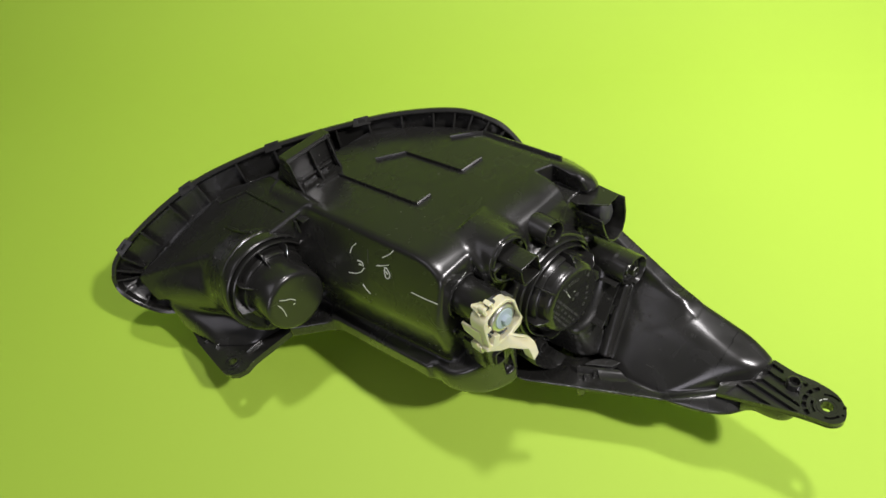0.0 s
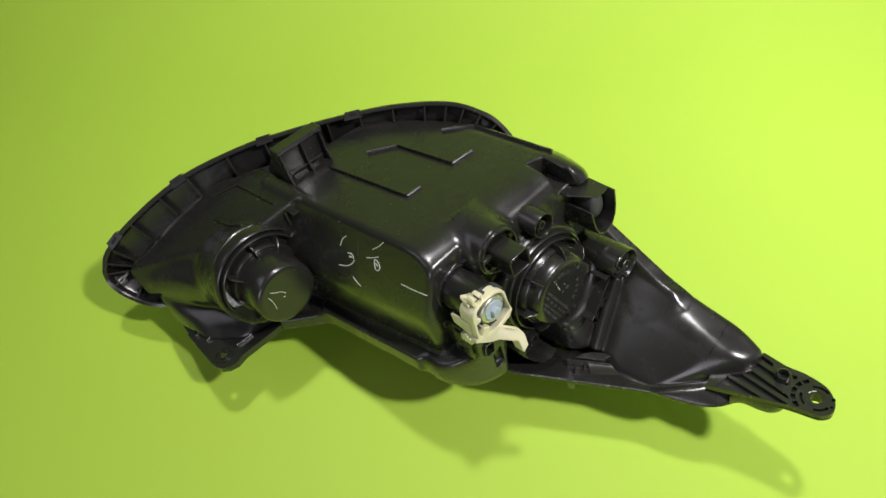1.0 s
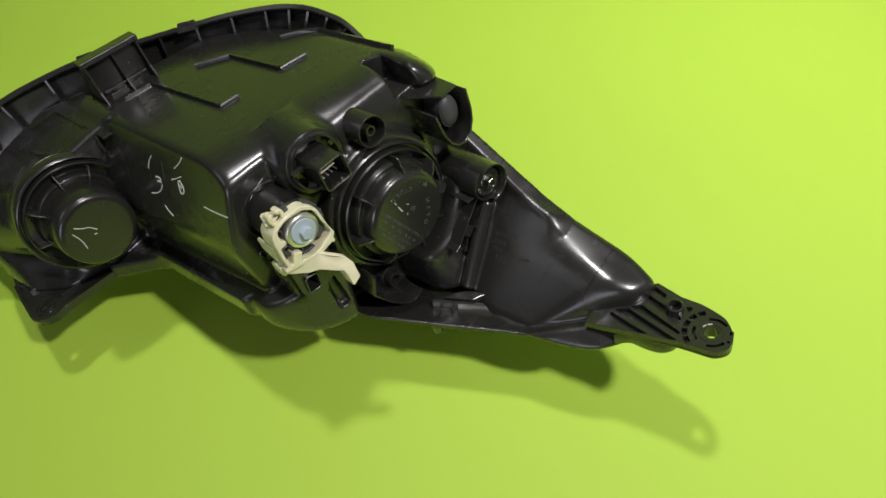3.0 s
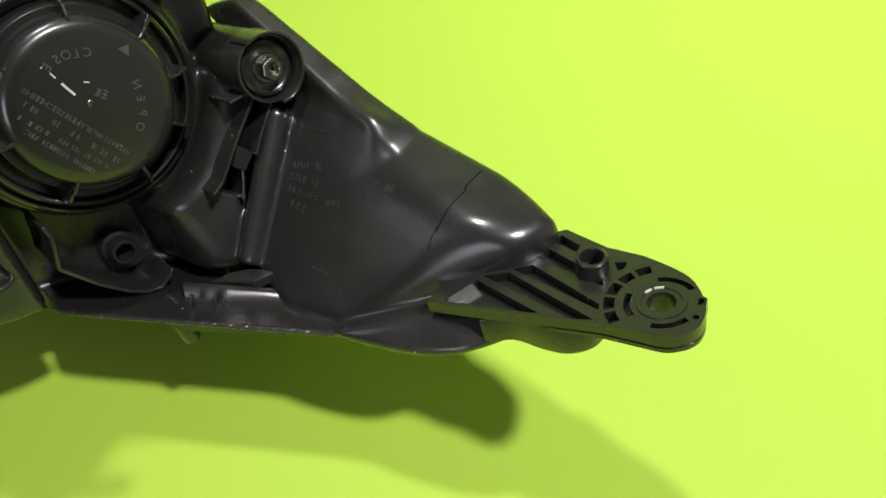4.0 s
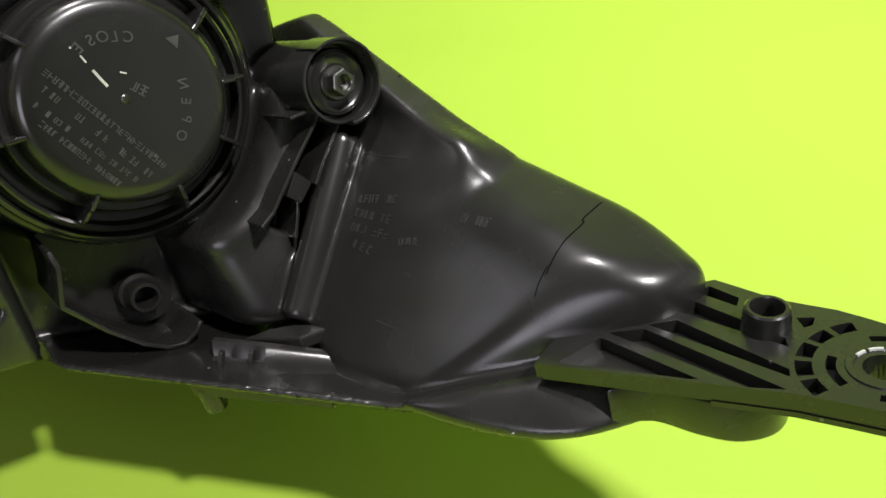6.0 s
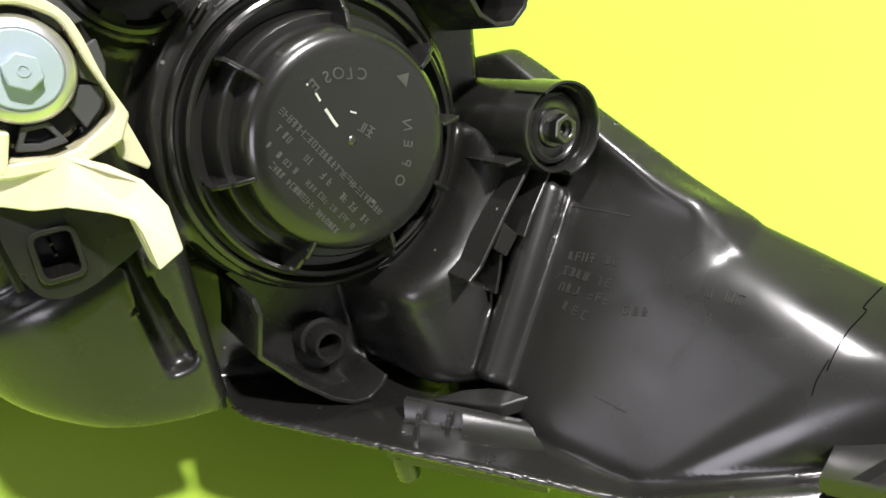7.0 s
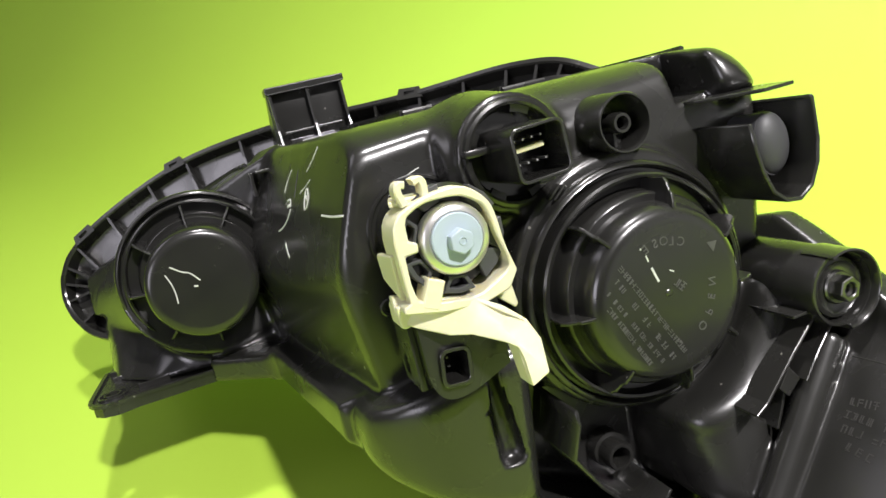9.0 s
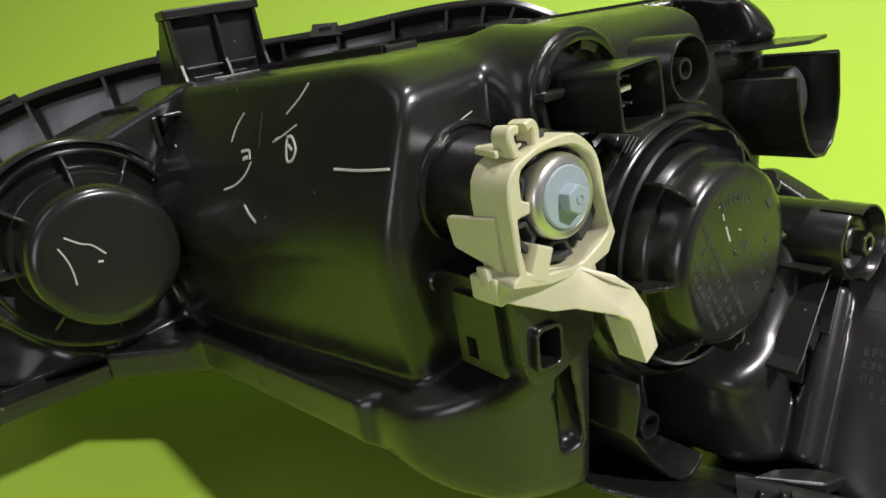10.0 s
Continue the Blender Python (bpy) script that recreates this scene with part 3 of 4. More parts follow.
# ---- lens under the housing, on which the lamp rests ----
lens_form = Hull([(-0.245, 0.012, -0.352), (-0.15, 0.068, -0.330), (0.0, 0.072, -0.250), (0.08, 0.045, -0.150), (0.088, 0.0, -0.08), (0.085, -0.06, 0.03),
                  (0.07, -0.098, 0.03), (-0.04, -0.055, -0.12), (-0.18, -0.010, -0.310), (0.084, -0.1290, -0.134), (0.090, -0.1295, -0.130), (0.080, -0.1265, -0.146),
                  (-0.06, 0.02, -0.355), (0.09, -0.02, -0.22), (-0.18, 0.0, -0.375)], 0.006)
glass = grid_mesh(lens_form, (-0.28, -0.15, -0.41), (0.14, 0.10, 0.10), 0.004, "lens")
glass.materials.append(GLOSSY)
lens = new("lens", glass)
lens.parent = headlight
tagged(lens, "smooth dark lens cover turned away from view")


# ---- round bulb covers ----
def bulb_cover(centre, ring, cup, height, label):
    m = Matrix.Translation(centre)
    body = lathe([(ring + 0.0006, -0.014), (ring + 0.0006, -0.004), (ring, -0.0028), (ring - 0.0012, -0.0022), (ring - 0.0020, -0.0030), (ring - 0.0026, -0.006), (ring - 0.0036, -0.006), (ring - 0.0040, 0.0006),
                  (ring - 0.0048, 0.0014), (ring - 0.0058, 0.0010), (ring - 0.0066, -0.0045), (ring - 0.0078, -0.0046), (cup + 0.0068, -0.0050), (cup + 0.0060, -0.0030), (cup + 0.0052, 0.004), (cup + 0.0045, 0.0048),
                  (cup + 0.0022, 0.0046), (cup + 0.0016, height * 0.6), (cup + 0.0008, height - 0.0030), (cup - 0.0004, height - 0.0012), (cup - 0.0024, height - 0.0001), (cup - 0.005, height), (0.0001, height)], m, segments=128)
    return part("bulb_cover", body, GLOSSY, label=label, angle=40), m


def cover_fin(cover, m, angle, r0, r1, z0, z1, thick=0.0014):
    mm = m @ Matrix.Rotation(radians(angle), 4, "Z") @ Matrix.Rotation(radians(90), 4, "X")
    pts = [(r0, z0), (r1, z0), (r1 + 0.0006, z1 - 0.0068), (r1 - 0.0010, z1 - 0.0046), (r1 - 0.0040, z1 - 0.0030), (r0 + 0.0050, z1 - 0.0014), (r0 + 0.0015, z1 - 0.0003), (r0 - 0.0006, z1)]
    part("fin", prism(pts, -thick / 2, thick / 2, 0.0004, mm), GLOSSY, cover, smooth=False)


big_cover, BIG = bulb_cover((-0.0005, -0.0012, 0.0015), 0.0476, 0.0312, 0.0160, "large round black bulb cover with fins")
for a in (27, 76, 131, 180, 229, 277, 318, 352):
    cover_fin(big_cover, BIG, a, 0.0314, 0.0412, -0.0070, 0.0152)
left_cover, LEFT = bulb_cover((-0.160, 0.0205, -0.2035), 0.0475, 0.0288, 0.0370, "deep round black bulb cover with chalk marks")
for a in (55, 92, 140, 183, 230, 270, 325, 5):
    cover_fin(left_cover, LEFT, a, 0.0295, 0.0410, -0.0070, 0.012)


def chalk(points, z, width, parent, curve=True):
    p = spline([(x, y, z) for x, y in points], 5) if curve and len(points) > 2 else [Vector((x, y, z)) for x, y in points]
    w = width / 2
    part("chalk_mark", sweep(p, [(-w, -0.0002), (-w * 0.7, 0.00018), (w * 0.7, 0.00018), (w, -0.0002)], (0, 0, 1)), CHALK, parent, "pale chalk mark", smooth=False)


LEFT_Z = -0.2035 + 0.0370
chalk([(-0.1773, 0.0300), (-0.1755, 0.0245), (-0.1748, 0.0190), (-0.1750, 0.0135)], LEFT_Z, 0.0008, left_cover)
chalk([(-0.1740, 0.0335), (-0.1690, 0.0295), (-0.1650, 0.0275), (-0.1610, 0.0225)], LEFT_Z, 0.0008, left_cover)
chalk([(-0.1648, 0.0202), (-0.1628, 0.0198)], LEFT_Z, 0.0011, left_cover, False)
BIG_Z = 0.0175
chalk([(-0.0069, 0.0107), (-0.0059, 0.0077), (-0.0049, 0.0050)], BIG_Z, 0.0011, big_cover)
chalk([(-0.0084, 0.0156), (-0.0080, 0.0142), (-0.0077, 0.0132)], BIG_Z, 0.0007, big_cover)
chalk([(-0.0103, 0.0185), (-0.0098, 0.0183)], BIG_Z, 0.0008, big_cover, False)
chalk([(0.0002, 0.0078), (0.0019, 0.0068)], BIG_Z, 0.0006, big_cover, False)
part("centre_dot", lathe([(0.0001, 0.0006), (0.0008, 0.0006), (0.0011, 0.0003), (0.0014, 0.0002), (0.0015, -0.0005)], Matrix.Translation((-0.0016, -0.0001, BIG_Z)), segments=20), STEEL, big_cover)


def glyph(bm, m, width, height, rng):
    """One raised character that cannot be read: a few thin bars."""
    t = height * 0.14
    bars = [(0, t, 0, height), (width - t, width, 0, height), (0, width, 0, t), (0, width, height - t, height), (0, width, height * 0.45, height * 0.45 + t), (width * 0.4, width * 0.4 + t, 0, height)]
    for x0, x1, y0, y1 in rng.sample(bars, rng.choice((2, 3, 3, 4))):
        block(x0, x1, y0, y1, -0.0003, 0.00018, 0, m, bm)


def lettering(start, end, pattern, size, seed):
    """A row of characters on the large cover; a blank in the pattern is a gap."""
    rng = random.Random(seed)
    a, b = Vector((*start, BIG_Z)), Vector((*end, BIG_Z))
    step = (b - a) / len(pattern)
    turn = Matrix.Rotation(math.atan2(step.y, step.x), 4, "Z")
    bm = bmesh.new()
    for k, c in enumerate(pattern):
        if c != " ":
            glyph(bm, Matrix.Translation(a + step * k) @ turn, step.length * 0.74, size * rng.uniform(0.85, 1.0), rng)
    part("raised_lettering", bm, EMBOSS, big_cover, smooth=False)


lettering((-0.0203, 0.0140), (0.0004, -0.0246), "x" * 27, 0.0022, 3)
lettering((-0.0226, 0.0098), (-0.0048, -0.0257), "x xx    xx   x x   xx xx  xx", 0.0023, 4)
lettering((-0.0264, 0.0064), (-0.0094, -0.0252), "x  x xx x   xxx xxx xx xxx x", 0.0019, 5)
lettering((-0.0274, 0.0011), (-0.0146, -0.0246), "xxxx xxxxxxxx xxxxxxx", 0.0020, 6)


def raised_letter(char, x, y, turn, size):
    """One raised letter of the cover, seen reversed."""
    curve = bpy.data.curves.new("letter", "FONT")
    curve.body, curve.size, curve.extrude, curve.align_x, curve.align_y = char, size, 0.00022, "CENTER", "CENTER"
    holder = bpy.data.objects.new("letter", curve)
    me = bpy.data.meshes.new_from_object(holder)
    bpy.data.objects.remove(holder)
    b = bmesh.new()
    b.from_mesh(me)
    bpy.data.meshes.remove(me)
    place(b, Matrix.Translation((x, y, BIG_Z)) @ Matrix.Rotation(radians(turn), 4, "Z") @ Matrix.Diagonal((-1, 1, 1, 1)))
    part("raised_letter", b, EMBOSS, big_cover, smooth=False)


for char, x, y in (("E", -0.0081, 0.0176), ("S", -0.0039, 0.0186), ("O", -0.0003, 0.0186), ("L", 0.0029, 0.0177), ("C", 0.0067, 0.0165), ("N", 0.0169, -0.0015), ("E", 0.0156, -0.0070), ("P", 0.0136, -0.0122), ("O", 0.0100, -0.0165)):
    raised_letter(char, x, y, math.degrees(math.atan2(y, x)) - 90, 0.0046)
lettering((0.0008, 0.0022), (0.0044, -0.0020), "xx", 0.0034, 51)
part("raised_arrow", prism([(0.0173, 0.0131), (0.0217, 0.0129), (0.0197, 0.0091)], BIG_Z - 0.0003, BIG_Z + 0.0002), EMBOSS, big_cover, smooth=False)

# ---- top panel: raised ribs ----
for path, w, hgt in (
        ([(-0.0255, 0.08, -0.189), (-0.0024, 0.08, -0.170), (0.0054, 0.08, -0.1044)], 0.0026, 0.0032), ([(0.0054, 0.08, -0.1040), (0.0280, 0.08, -0.1018)], 0.0040, 0.0026),
        ([(-0.0595, 0.08, -0.203), (-0.0477, 0.08, -0.1055)], 0.0026, 0.0032), ([(-0.0477, 0.08, -0.1050), (-0.0328, 0.08, -0.1047)], 0.0042, 0.0026),
        ([(0.0362, 0.08, -0.150), (0.0583, 0.08, -0.129), (0.0640, 0.08, -0.040)], 0.0028, 0.0032),
        ([(-0.1464, 0.08, -0.2995), (-0.1236, 0.08, -0.2788), (-0.1193, 0.08, -0.2158)], 0.0020, 0.0022),
        ([(-0.1590, 0.08, -0.2701), (-0.1509, 0.08, -0.2211)], 0.0034, 0.0024),
        ([(-0.0832, 0.08, -0.2073), (-0.0588, 0.08, -0.2067)], 0.0012, 0.0012), ([(-0.0825, 0.08, -0.2040), (-0.0580, 0.08, -0.2032)], 0.0012, 0.0012)):
    b = skin_line(path, (0, -1, 0), w, hgt)
    if b:
        part("raised_rib", b, BLACK, housing)

# ---- standing tab on the top ----
top_tab = part("top_tab", block(-0.0955, -0.0490, 0.076, 0.1145, -0.2265, -0.2235, 0.0006), BLACK, label="upright black plastic tab on the housing top")
part("lip", block(-0.0970, -0.0475, 0.1120, 0.1165, -0.2300, -0.2165, 0.0008, Matrix.Translation((0, 0.0, 0))), BLACK, top_tab, smooth=False)
for x in (-0.0945, -0.0712, -0.0500):
    pts = [(0.076, -0.2240), (0.112, -0.2240), (0.112, -0.2180), (0.090, -0.2165), (0.076, -0.2110)]
    part("gusset", prism([(z, y) for y, z in pts], x - 0.0009, x + 0.0009, 0.0003, Matrix(((0, 0, 1, 0), (0, 1, 0, 0), (1, 0, 0, 0), (0, 0, 0, 1)))), BLACK, top_tab, smooth=False)
part("gusset", prism([(-0.2600, 0.078), (-0.2240, 0.078), (-0.2240, 0.1120), (-0.2300, 0.1120)], -0.0960, -0.0935, 0.0003, Matrix(((0, 0, 1, 0), (0, 1, 0, 0), (1, 0, 0, 0), (0, 0, 0, 1)))), BLACK, top_tab, smooth=False)
part("foot_ridge", block(-0.0885, -0.0600, 0.0790, 0.0835, -0.2235, -0.2215, 0.0004), BLACK, top_tab, smooth=False)
part("foot_ridge", block(-0.0915, -0.0540, 0.0870, 0.0885, -0.2235, -0.2190, 0.0004), BLACK, top_tab, smooth=False)

# ---- wire clip on the corner ----
wire_clip = part("wire_clip", block(-0.1165, -0.1050, 0.0545, 0.0565, -0.2080, -0.1880, 0.0004), BLACK, smooth=False)
part("jaw", block(-0.1165, -0.1060, 0.0690, 0.0708, -0.2080, -0.1900, 0.0004), BLACK, wire_clip, smooth=False)
part("jaw", block(-0.1200, -0.1180, 0.0560, 0.0700, -0.2080, -0.1980, 0.0004), BLACK, wire_clip, smooth=False)

# ---- left fixing tab ----
TAB = [(x + 0.004, z - 0.005) for x, z in [(-0.2375, -0.312), (-0.2430, -0.2667), (-0.2450, -0.212), (-0.2430, -0.2005), (-0.2375, -0.1945), (-0.2290, -0.1920), (-0.218, -0.1950), (-0.173, -0.1955), (-0.150, -0.1960), (-0.15, -0.26), (-0.15, -0.31)]]
fixing_tab = part("fixing_tab", plate(TAB, [ring_loop(-0.2290, -0.2160, 0.0040, 20)], -0.0440, -0.0375, UP_PLATE), BLACK, label="black plastic fixing tab with a round hole", angle=30)
part("collar", lathe([(0.0040, -0.002), (0.0040, 0.0016), (0.0052, 0.0016), (0.0054, -0.001), (0.0072, -0.001), (0.0074, 0.0012), (0.0088, 0.0012), (0.0090, -0.002)], axis_frame((-0.2290, -0.0375, -0.2160), (0, 1, 0), (0, 0, 1)), segments=32), BLACK, fixing_tab)
for a0, b0, a1, b1 in ((-0.236, -0.262, -0.214, -0.262), (-0.232, -0.246, -0.206, -0.250), (-0.214, -0.214, -0.196, -0.214)):
    part("rib", wall_strip([(a0, b0), (a1, b1)], 0.0014, -0.038, -0.0345, UP_PLATE), BLACK, fixing_tab, smooth=False)
part("edge_bead", sweep(spline([(x, -0.0372, z) for x, z in TAB[1:9]], 4), [(-0.0012, -0.001), (-0.0012, 0.0010), (0.0012, 0.0010), (0.0012, -0.001)], (0, 1, 0)), BLACK, fixing_tab)

# ---- end bracket ----
HOLE = (0.0866, 0.1968)
END_LINE = [(0.0450, 0.1236), (0.0617, 0.1676), (0.0682, 0.1852), (0.0711, 0.1976), (0.0730, 0.2053), (0.0759, 0.2093), (0.0800, 0.2121), (0.0850, 0.2124), (0.0912, 0.2100), (0.0971, 0.2047), (0.1014, 0.1982), (0.1033, 0.1893),
            (0.1040, 0.1786), (0.1022, 0.1640), (0.1043, 0.1436), (0.0900, 0.130), (0.060, 0.120)]
END = END_LINE[:3] + [tuple(q) for q in spline(END_LINE[2:13], 3)][1:-1] + END_LINE[12:]
SLOTS = [[(0.0490, 0.1290), (0.0640, 0.1322), (0.0618, 0.1640), (0.0608, 0.1625)], [(0.0670, 0.1325), (0.0733, 0.1402), (0.0686, 0.1827), (0.0649, 0.1752)], [(0.0755, 0.1400), (0.0811, 0.1456), (0.0757, 0.1798), (0.0732, 0.1812)],
         [(0.0850, 0.1440), (0.0915, 0.1450), (0.0888, 0.1631), (0.0867, 0.1735), (0.0838, 0.1756)], [(0.0960, 0.1430), (0.1005, 0.1440), (0.0985, 0.1545), (0.0945, 0.1560)],
         [(0.0962, 0.1716), (0.0985, 0.1755), (0.0950, 0.1765), (0.0930, 0.1752)]]
CELLS = [arc_slot(*HOLE, 0.0152, 0.0190, a, b, 4) for a, b in ((206, 224), (229, 248), (253, 272), (277, 294), (299, 316))]
CELLS += [arc_slot(*HOLE, 0.0102, 0.0124, a, b, 5) for a, b in ((-38, 28), (105, 165), (205, 262))]
CELLS += [[(HOLE[0] + 0.0042, HOLE[1] + 0.0105), (HOLE[0] + 0.0072, HOLE[1] + 0.0092), (HOLE[0] + 0.0083, HOLE[1] + 0.0116), (HOLE[0] + 0.0053, HOLE[1] + 0.0128)], ring_loop(HOLE[0] - 0.0008, HOLE[1] + 0.0128, 0.0011, 10)]
end_bracket = part("end_bracket", plate(END, [ring_loop(*HOLE, 0.0048, 28), *SLOTS, *CELLS], -0.0985, -0.0940, UP_PLATE), BLACK, label="slotted black plastic end bracket with a bolt hole", angle=25)
FLOOR_EDGE = [((x - 0.085) * 0.97 + 0.085, (z - 0.18) * 0.985 + 0.18) for x, z in END]
part("bracket_floor", plate(FLOOR_EDGE, [ring_loop(*HOLE, 0.0048, 28)], -0.0998, -0.0981, UP_PLATE), BLACK, end_bracket, angle=25)
part("lower_edge", plate([(x, (z - 0.18) * 1.01 + 0.1795) for x, z in END[1:-4]], [ring_loop(*HOLE, 0.0048, 28)], -0.1012, -0.0996, UP_PLATE), BLACK, end_bracket, angle=25)
part("bolt_bush", lathe([(0.0048, -0.0105), (0.0048, -0.0030), (0.0062, -0.0006), (0.0066, 0.0004), (0.0082, 0.0004), (0.0085, -0.0004), (0.0085, -0.004)], axis_frame((HOLE[0], -0.0940, HOLE[1]), (0, 1, 0), (0, 0, 1)), segments=36), BLACK, end_bracket)
for a0, a1 in ((205, 232), (240, 262)):
    part("chipped_edge", lathe([(0.0064, -0.0004), (0.0065, 0.0006), (0.0071, 0.0006), (0.0072, -0.0004)], axis_frame((HOLE[0], -0.0940, HOLE[1]), (0, 1, 0), (0, 0, 1)), segments=8, start=a0, end=a1), CHALK, end_bracket, "whitened chipped plastic edge", smooth=False)
part("peg", lathe([(0.0066, -0.004), (0.0060, 0.004), (0.0057, 0.0062), (0.0052, 0.0067), (0.0044, 0.0067), (0.0041, 0.0060), (0.0040, -0.003), (0.0001, -0.003)], axis_frame((0.0890, -0.0940, 0.1672), (0.0, 1, 0.1), (0, 0, 1)), segments=32), BLACK, end_bracket)
lobe_line = [tuple(q) for q in spline([(0.052, 0.142), (0.0593, 0.1500), (0.0612, 0.1620), (0.0640, 0.1712), (0.0697, 0.1768), (0.0764, 0.1781), (0.0860, 0.1750)], 4)] + [(0.09, 0.14)]
end_bracket.location = (-0.0015, 0.0045, 0.0030)
part("lower_lobe", prism(lobe_line, -0.1130, -0.1005, 0.0025, UP_PLATE), BLACK, end_bracket)

# ---- levelling motor ----
MX, MY = -0.0733, 0.0395
motor = part("levelling_motor", lathe([(0.0001, -0.036), (0.0212, -0.036), (0.0208, -0.0282), (0.0203, -0.0274), (0.0193, -0.0274), (0.0188, -0.0282), (0.0186, -0.0300), (0.0173, -0.0300), (0.0173, -0.0040), (0.0177, -0.0020), (0.0184, 0.0025), (0.0172, 0.0040), (0.0001, 0.0040)], Matrix.Translation((MX, MY, 0.0)), segments=64), GLOSSY, label="black levelling motor with spoked face")
for a, open_window in ((160, True), (210, True), (264, True), (316, False), (350, False), (40, False), (110, False)):
    mm = Matrix.Translation((MX, MY, 0)) @ Matrix.Rotation(radians(a), 4, "Z")
    rim = [(0.0125, -0.0030), (0.0178, -0.0058), (0.0188, 0.0), (0.0178, 0.0058), (0.0125, 0.0030)]
    part("spoke_window", plate(rim, [[(0.0136, -0.0020), (0.0163, -0.0036), (0.0170, 0.0), (0.0163, 0.0036), (0.0136, 0.0020)]] if open_window else [], 0.002, 0.0092 if open_window else 0.0080, mm, bevel=0.0003), SPOKE, motor, smooth=False)
part("motor_hub", lathe([(0.0110, -0.002), (0.0110, 0.0052), (0.0001, 0.0052)], Matrix.Translation((MX, MY, 0)), segments=40), BLACK, motor)
adjuster = part("adjuster_disc", lathe([(0.0100, 0.004), (0.0117, 0.0050), (0.0122, 0.0072), (0.0122, 0.0100), (0.0118, 0.0116), (0.0110, 0.0124), (0.0094, 0.0127), (0.0088, 0.0120), (0.0001, 0.0118)], Matrix.Translation((MX, MY, 0)), segments=64), SILVER, motor, "pale metal adjuster ring")
part("disc_face", lathe([(0.0089, 0.010), (0.0089, 0.0128), (0.0085, 0.0132), (0.0001, 0.0132)], Matrix.Translation((MX + 0.0002, MY, 0)), segments=64), GREY, adjuster, "blue-grey plastic disc face")
hexa = [(0.0044 * math.cos(radians(60 * k + 88)), 0.0044 * math.sin(radians(60 * k + 88))) for k in range(6)]
part("hexagon_head", prism(hexa, 0.012, 0.0170, 0.0005, Matrix.Translation((MX + 0.0004, MY - 0.0004, 0))), GREY, adjuster, "blue-grey hexagon head", angle=20)
part("dimple", lathe([(0.0010, 0.0), (0.0010, 0.0004), (0.0014, 0.0004), (0.0014, 0.0)], Matrix.Translation((MX + 0.0006, MY - 0.0002, 0.0169)), segments=20), GREY, adjuster)

# ---- nylon bracket ----
OUT = [(-0.0947, 0.0484), (-0.0922, 0.0520), (-0.0870, 0.0545), (-0.0818, 0.0560), (-0.0755, 0.0567), (-0.0694, 0.0563), (-0.0651, 0.0537), (-0.0612, 0.0492), (-0.0596, 0.0434), (-0.0585, 0.0334), (-0.0562, 0.0240), (-0.0600, 0.0185),
       (-0.0700, 0.0160), (-0.0850, 0.0175), (-0.0975, 0.0205), (-0.0972, 0.0225), (-0.0946, 0.0236), (-0.0952, 0.0279), (-0.0954, 0.0372), (-0.0955, 0.0440)]
INN = [(-0.0895, 0.0511), (-0.0851, 0.0532), (-0.0800, 0.0541), (-0.0710, 0.0534), (-0.0660, 0.0508), (-0.0626, 0.0471), (-0.0608, 0.0375), (-0.0589, 0.0299), (-0.0591, 0.0256), (-0.0641, 0.0223), (-0.0700, 0.0198), (-0.0751, 0.0194), (-0.0851, 0.0210), (-0.0922, 0.0236),
       (-0.0931, 0.0299), (-0.0929, 0.0388), (-0.0882, 0.0391), (-0.0878, 0.0420), (-0.0907, 0.0433), (-0.0905, 0.0488)]
OUT = [tuple(q) for q in spline(OUT[:11], 4)] + OUT[11:]
INN = [tuple(q) for q in spline(INN[:10], 4)] + INN[10:]
nylon = part("nylon_bracket", plate(OUT, [INN], -0.0062, 0.0096, bevel=0.0005), WHITE, label="cream nylon bracket round the motor", angle=30)
nylon.location = (0.0015, -0.0003, 0.0030)
SIDE_PLATE = Matrix(((0, 0, 1, 0), (1, 0, 0, 0), (0, 1, 0, 0), (0, 0, 0, 1)))  # (up, rear, right)
part("side_lug", prism([(0.0395, 0.0040), (0.0378, -0.0165), (0.0365, -0.0176), (0.0292, -0.0160), (0.0282, -0.0150), (0.0240, 0.0040)], -0.0966, -0.0945, 0.0006, SIDE_PLATE), WHITE, nylon, smooth=False)
part("tongue", prism([(-0.0930, 0.0040), (-0.0900, -0.0080), (-0.0880, -0.0095), (-0.0790, -0.0020), (-0.0780, 0.0040)], 0.0545, 0.0566, 0.0006, UP_PLATE), WHITE, nylon, smooth=False)
part("base_bar", prism([(-0.0985, 0.0222), (-0.0985, 0.0150), (-0.0970, 0.0138), (-0.0900, 0.0150), (-0.0900, 0.0222)], -0.0085, 0.0030, 0.0009), WHITE, nylon, smooth=False)
part("right_lug", prism([(-0.0615, 0.0215), (-0.0560, 0.0235), (-0.0540, 0.0090), (-0.0553, 0.0078), (-0.0610, 0.0130)], -0.0040, -0.0015, 0.0005), WHITE, nylon, smooth=False)
arm = prism([(-0.0985, 0.0253), (-0.0990, 0.0190), (-0.0965, 0.0152), (-0.0929, 0.0132), (-0.0842, 0.0090), (-0.0776, 0.0078), (-0.0701, 0.0048), (-0.0662, 0.0018), (-0.0655, -0.0019), (-0.0656, -0.0112), (-0.0582, -0.0088), (-0.0574, 0.0020), (-0.0602, 0.0093), (-0.0660, 0.0150), (-0.0730, 0.0190), (-0.0880, 0.0225)],
            0.0040, 0.0085, 0.0008, Matrix(((1, 0, 0.0, 0), (0, 1, 0, 0), (0.34, -0.30, 1, 0.032), (0, 0, 0, 1))))
for v in arm.verts:  # the hanging end turns flat to the rear
    if v.co.x > -0.0720:
        v.co.z += max(0.0, -0.0580 - v.co.x) * 0.4
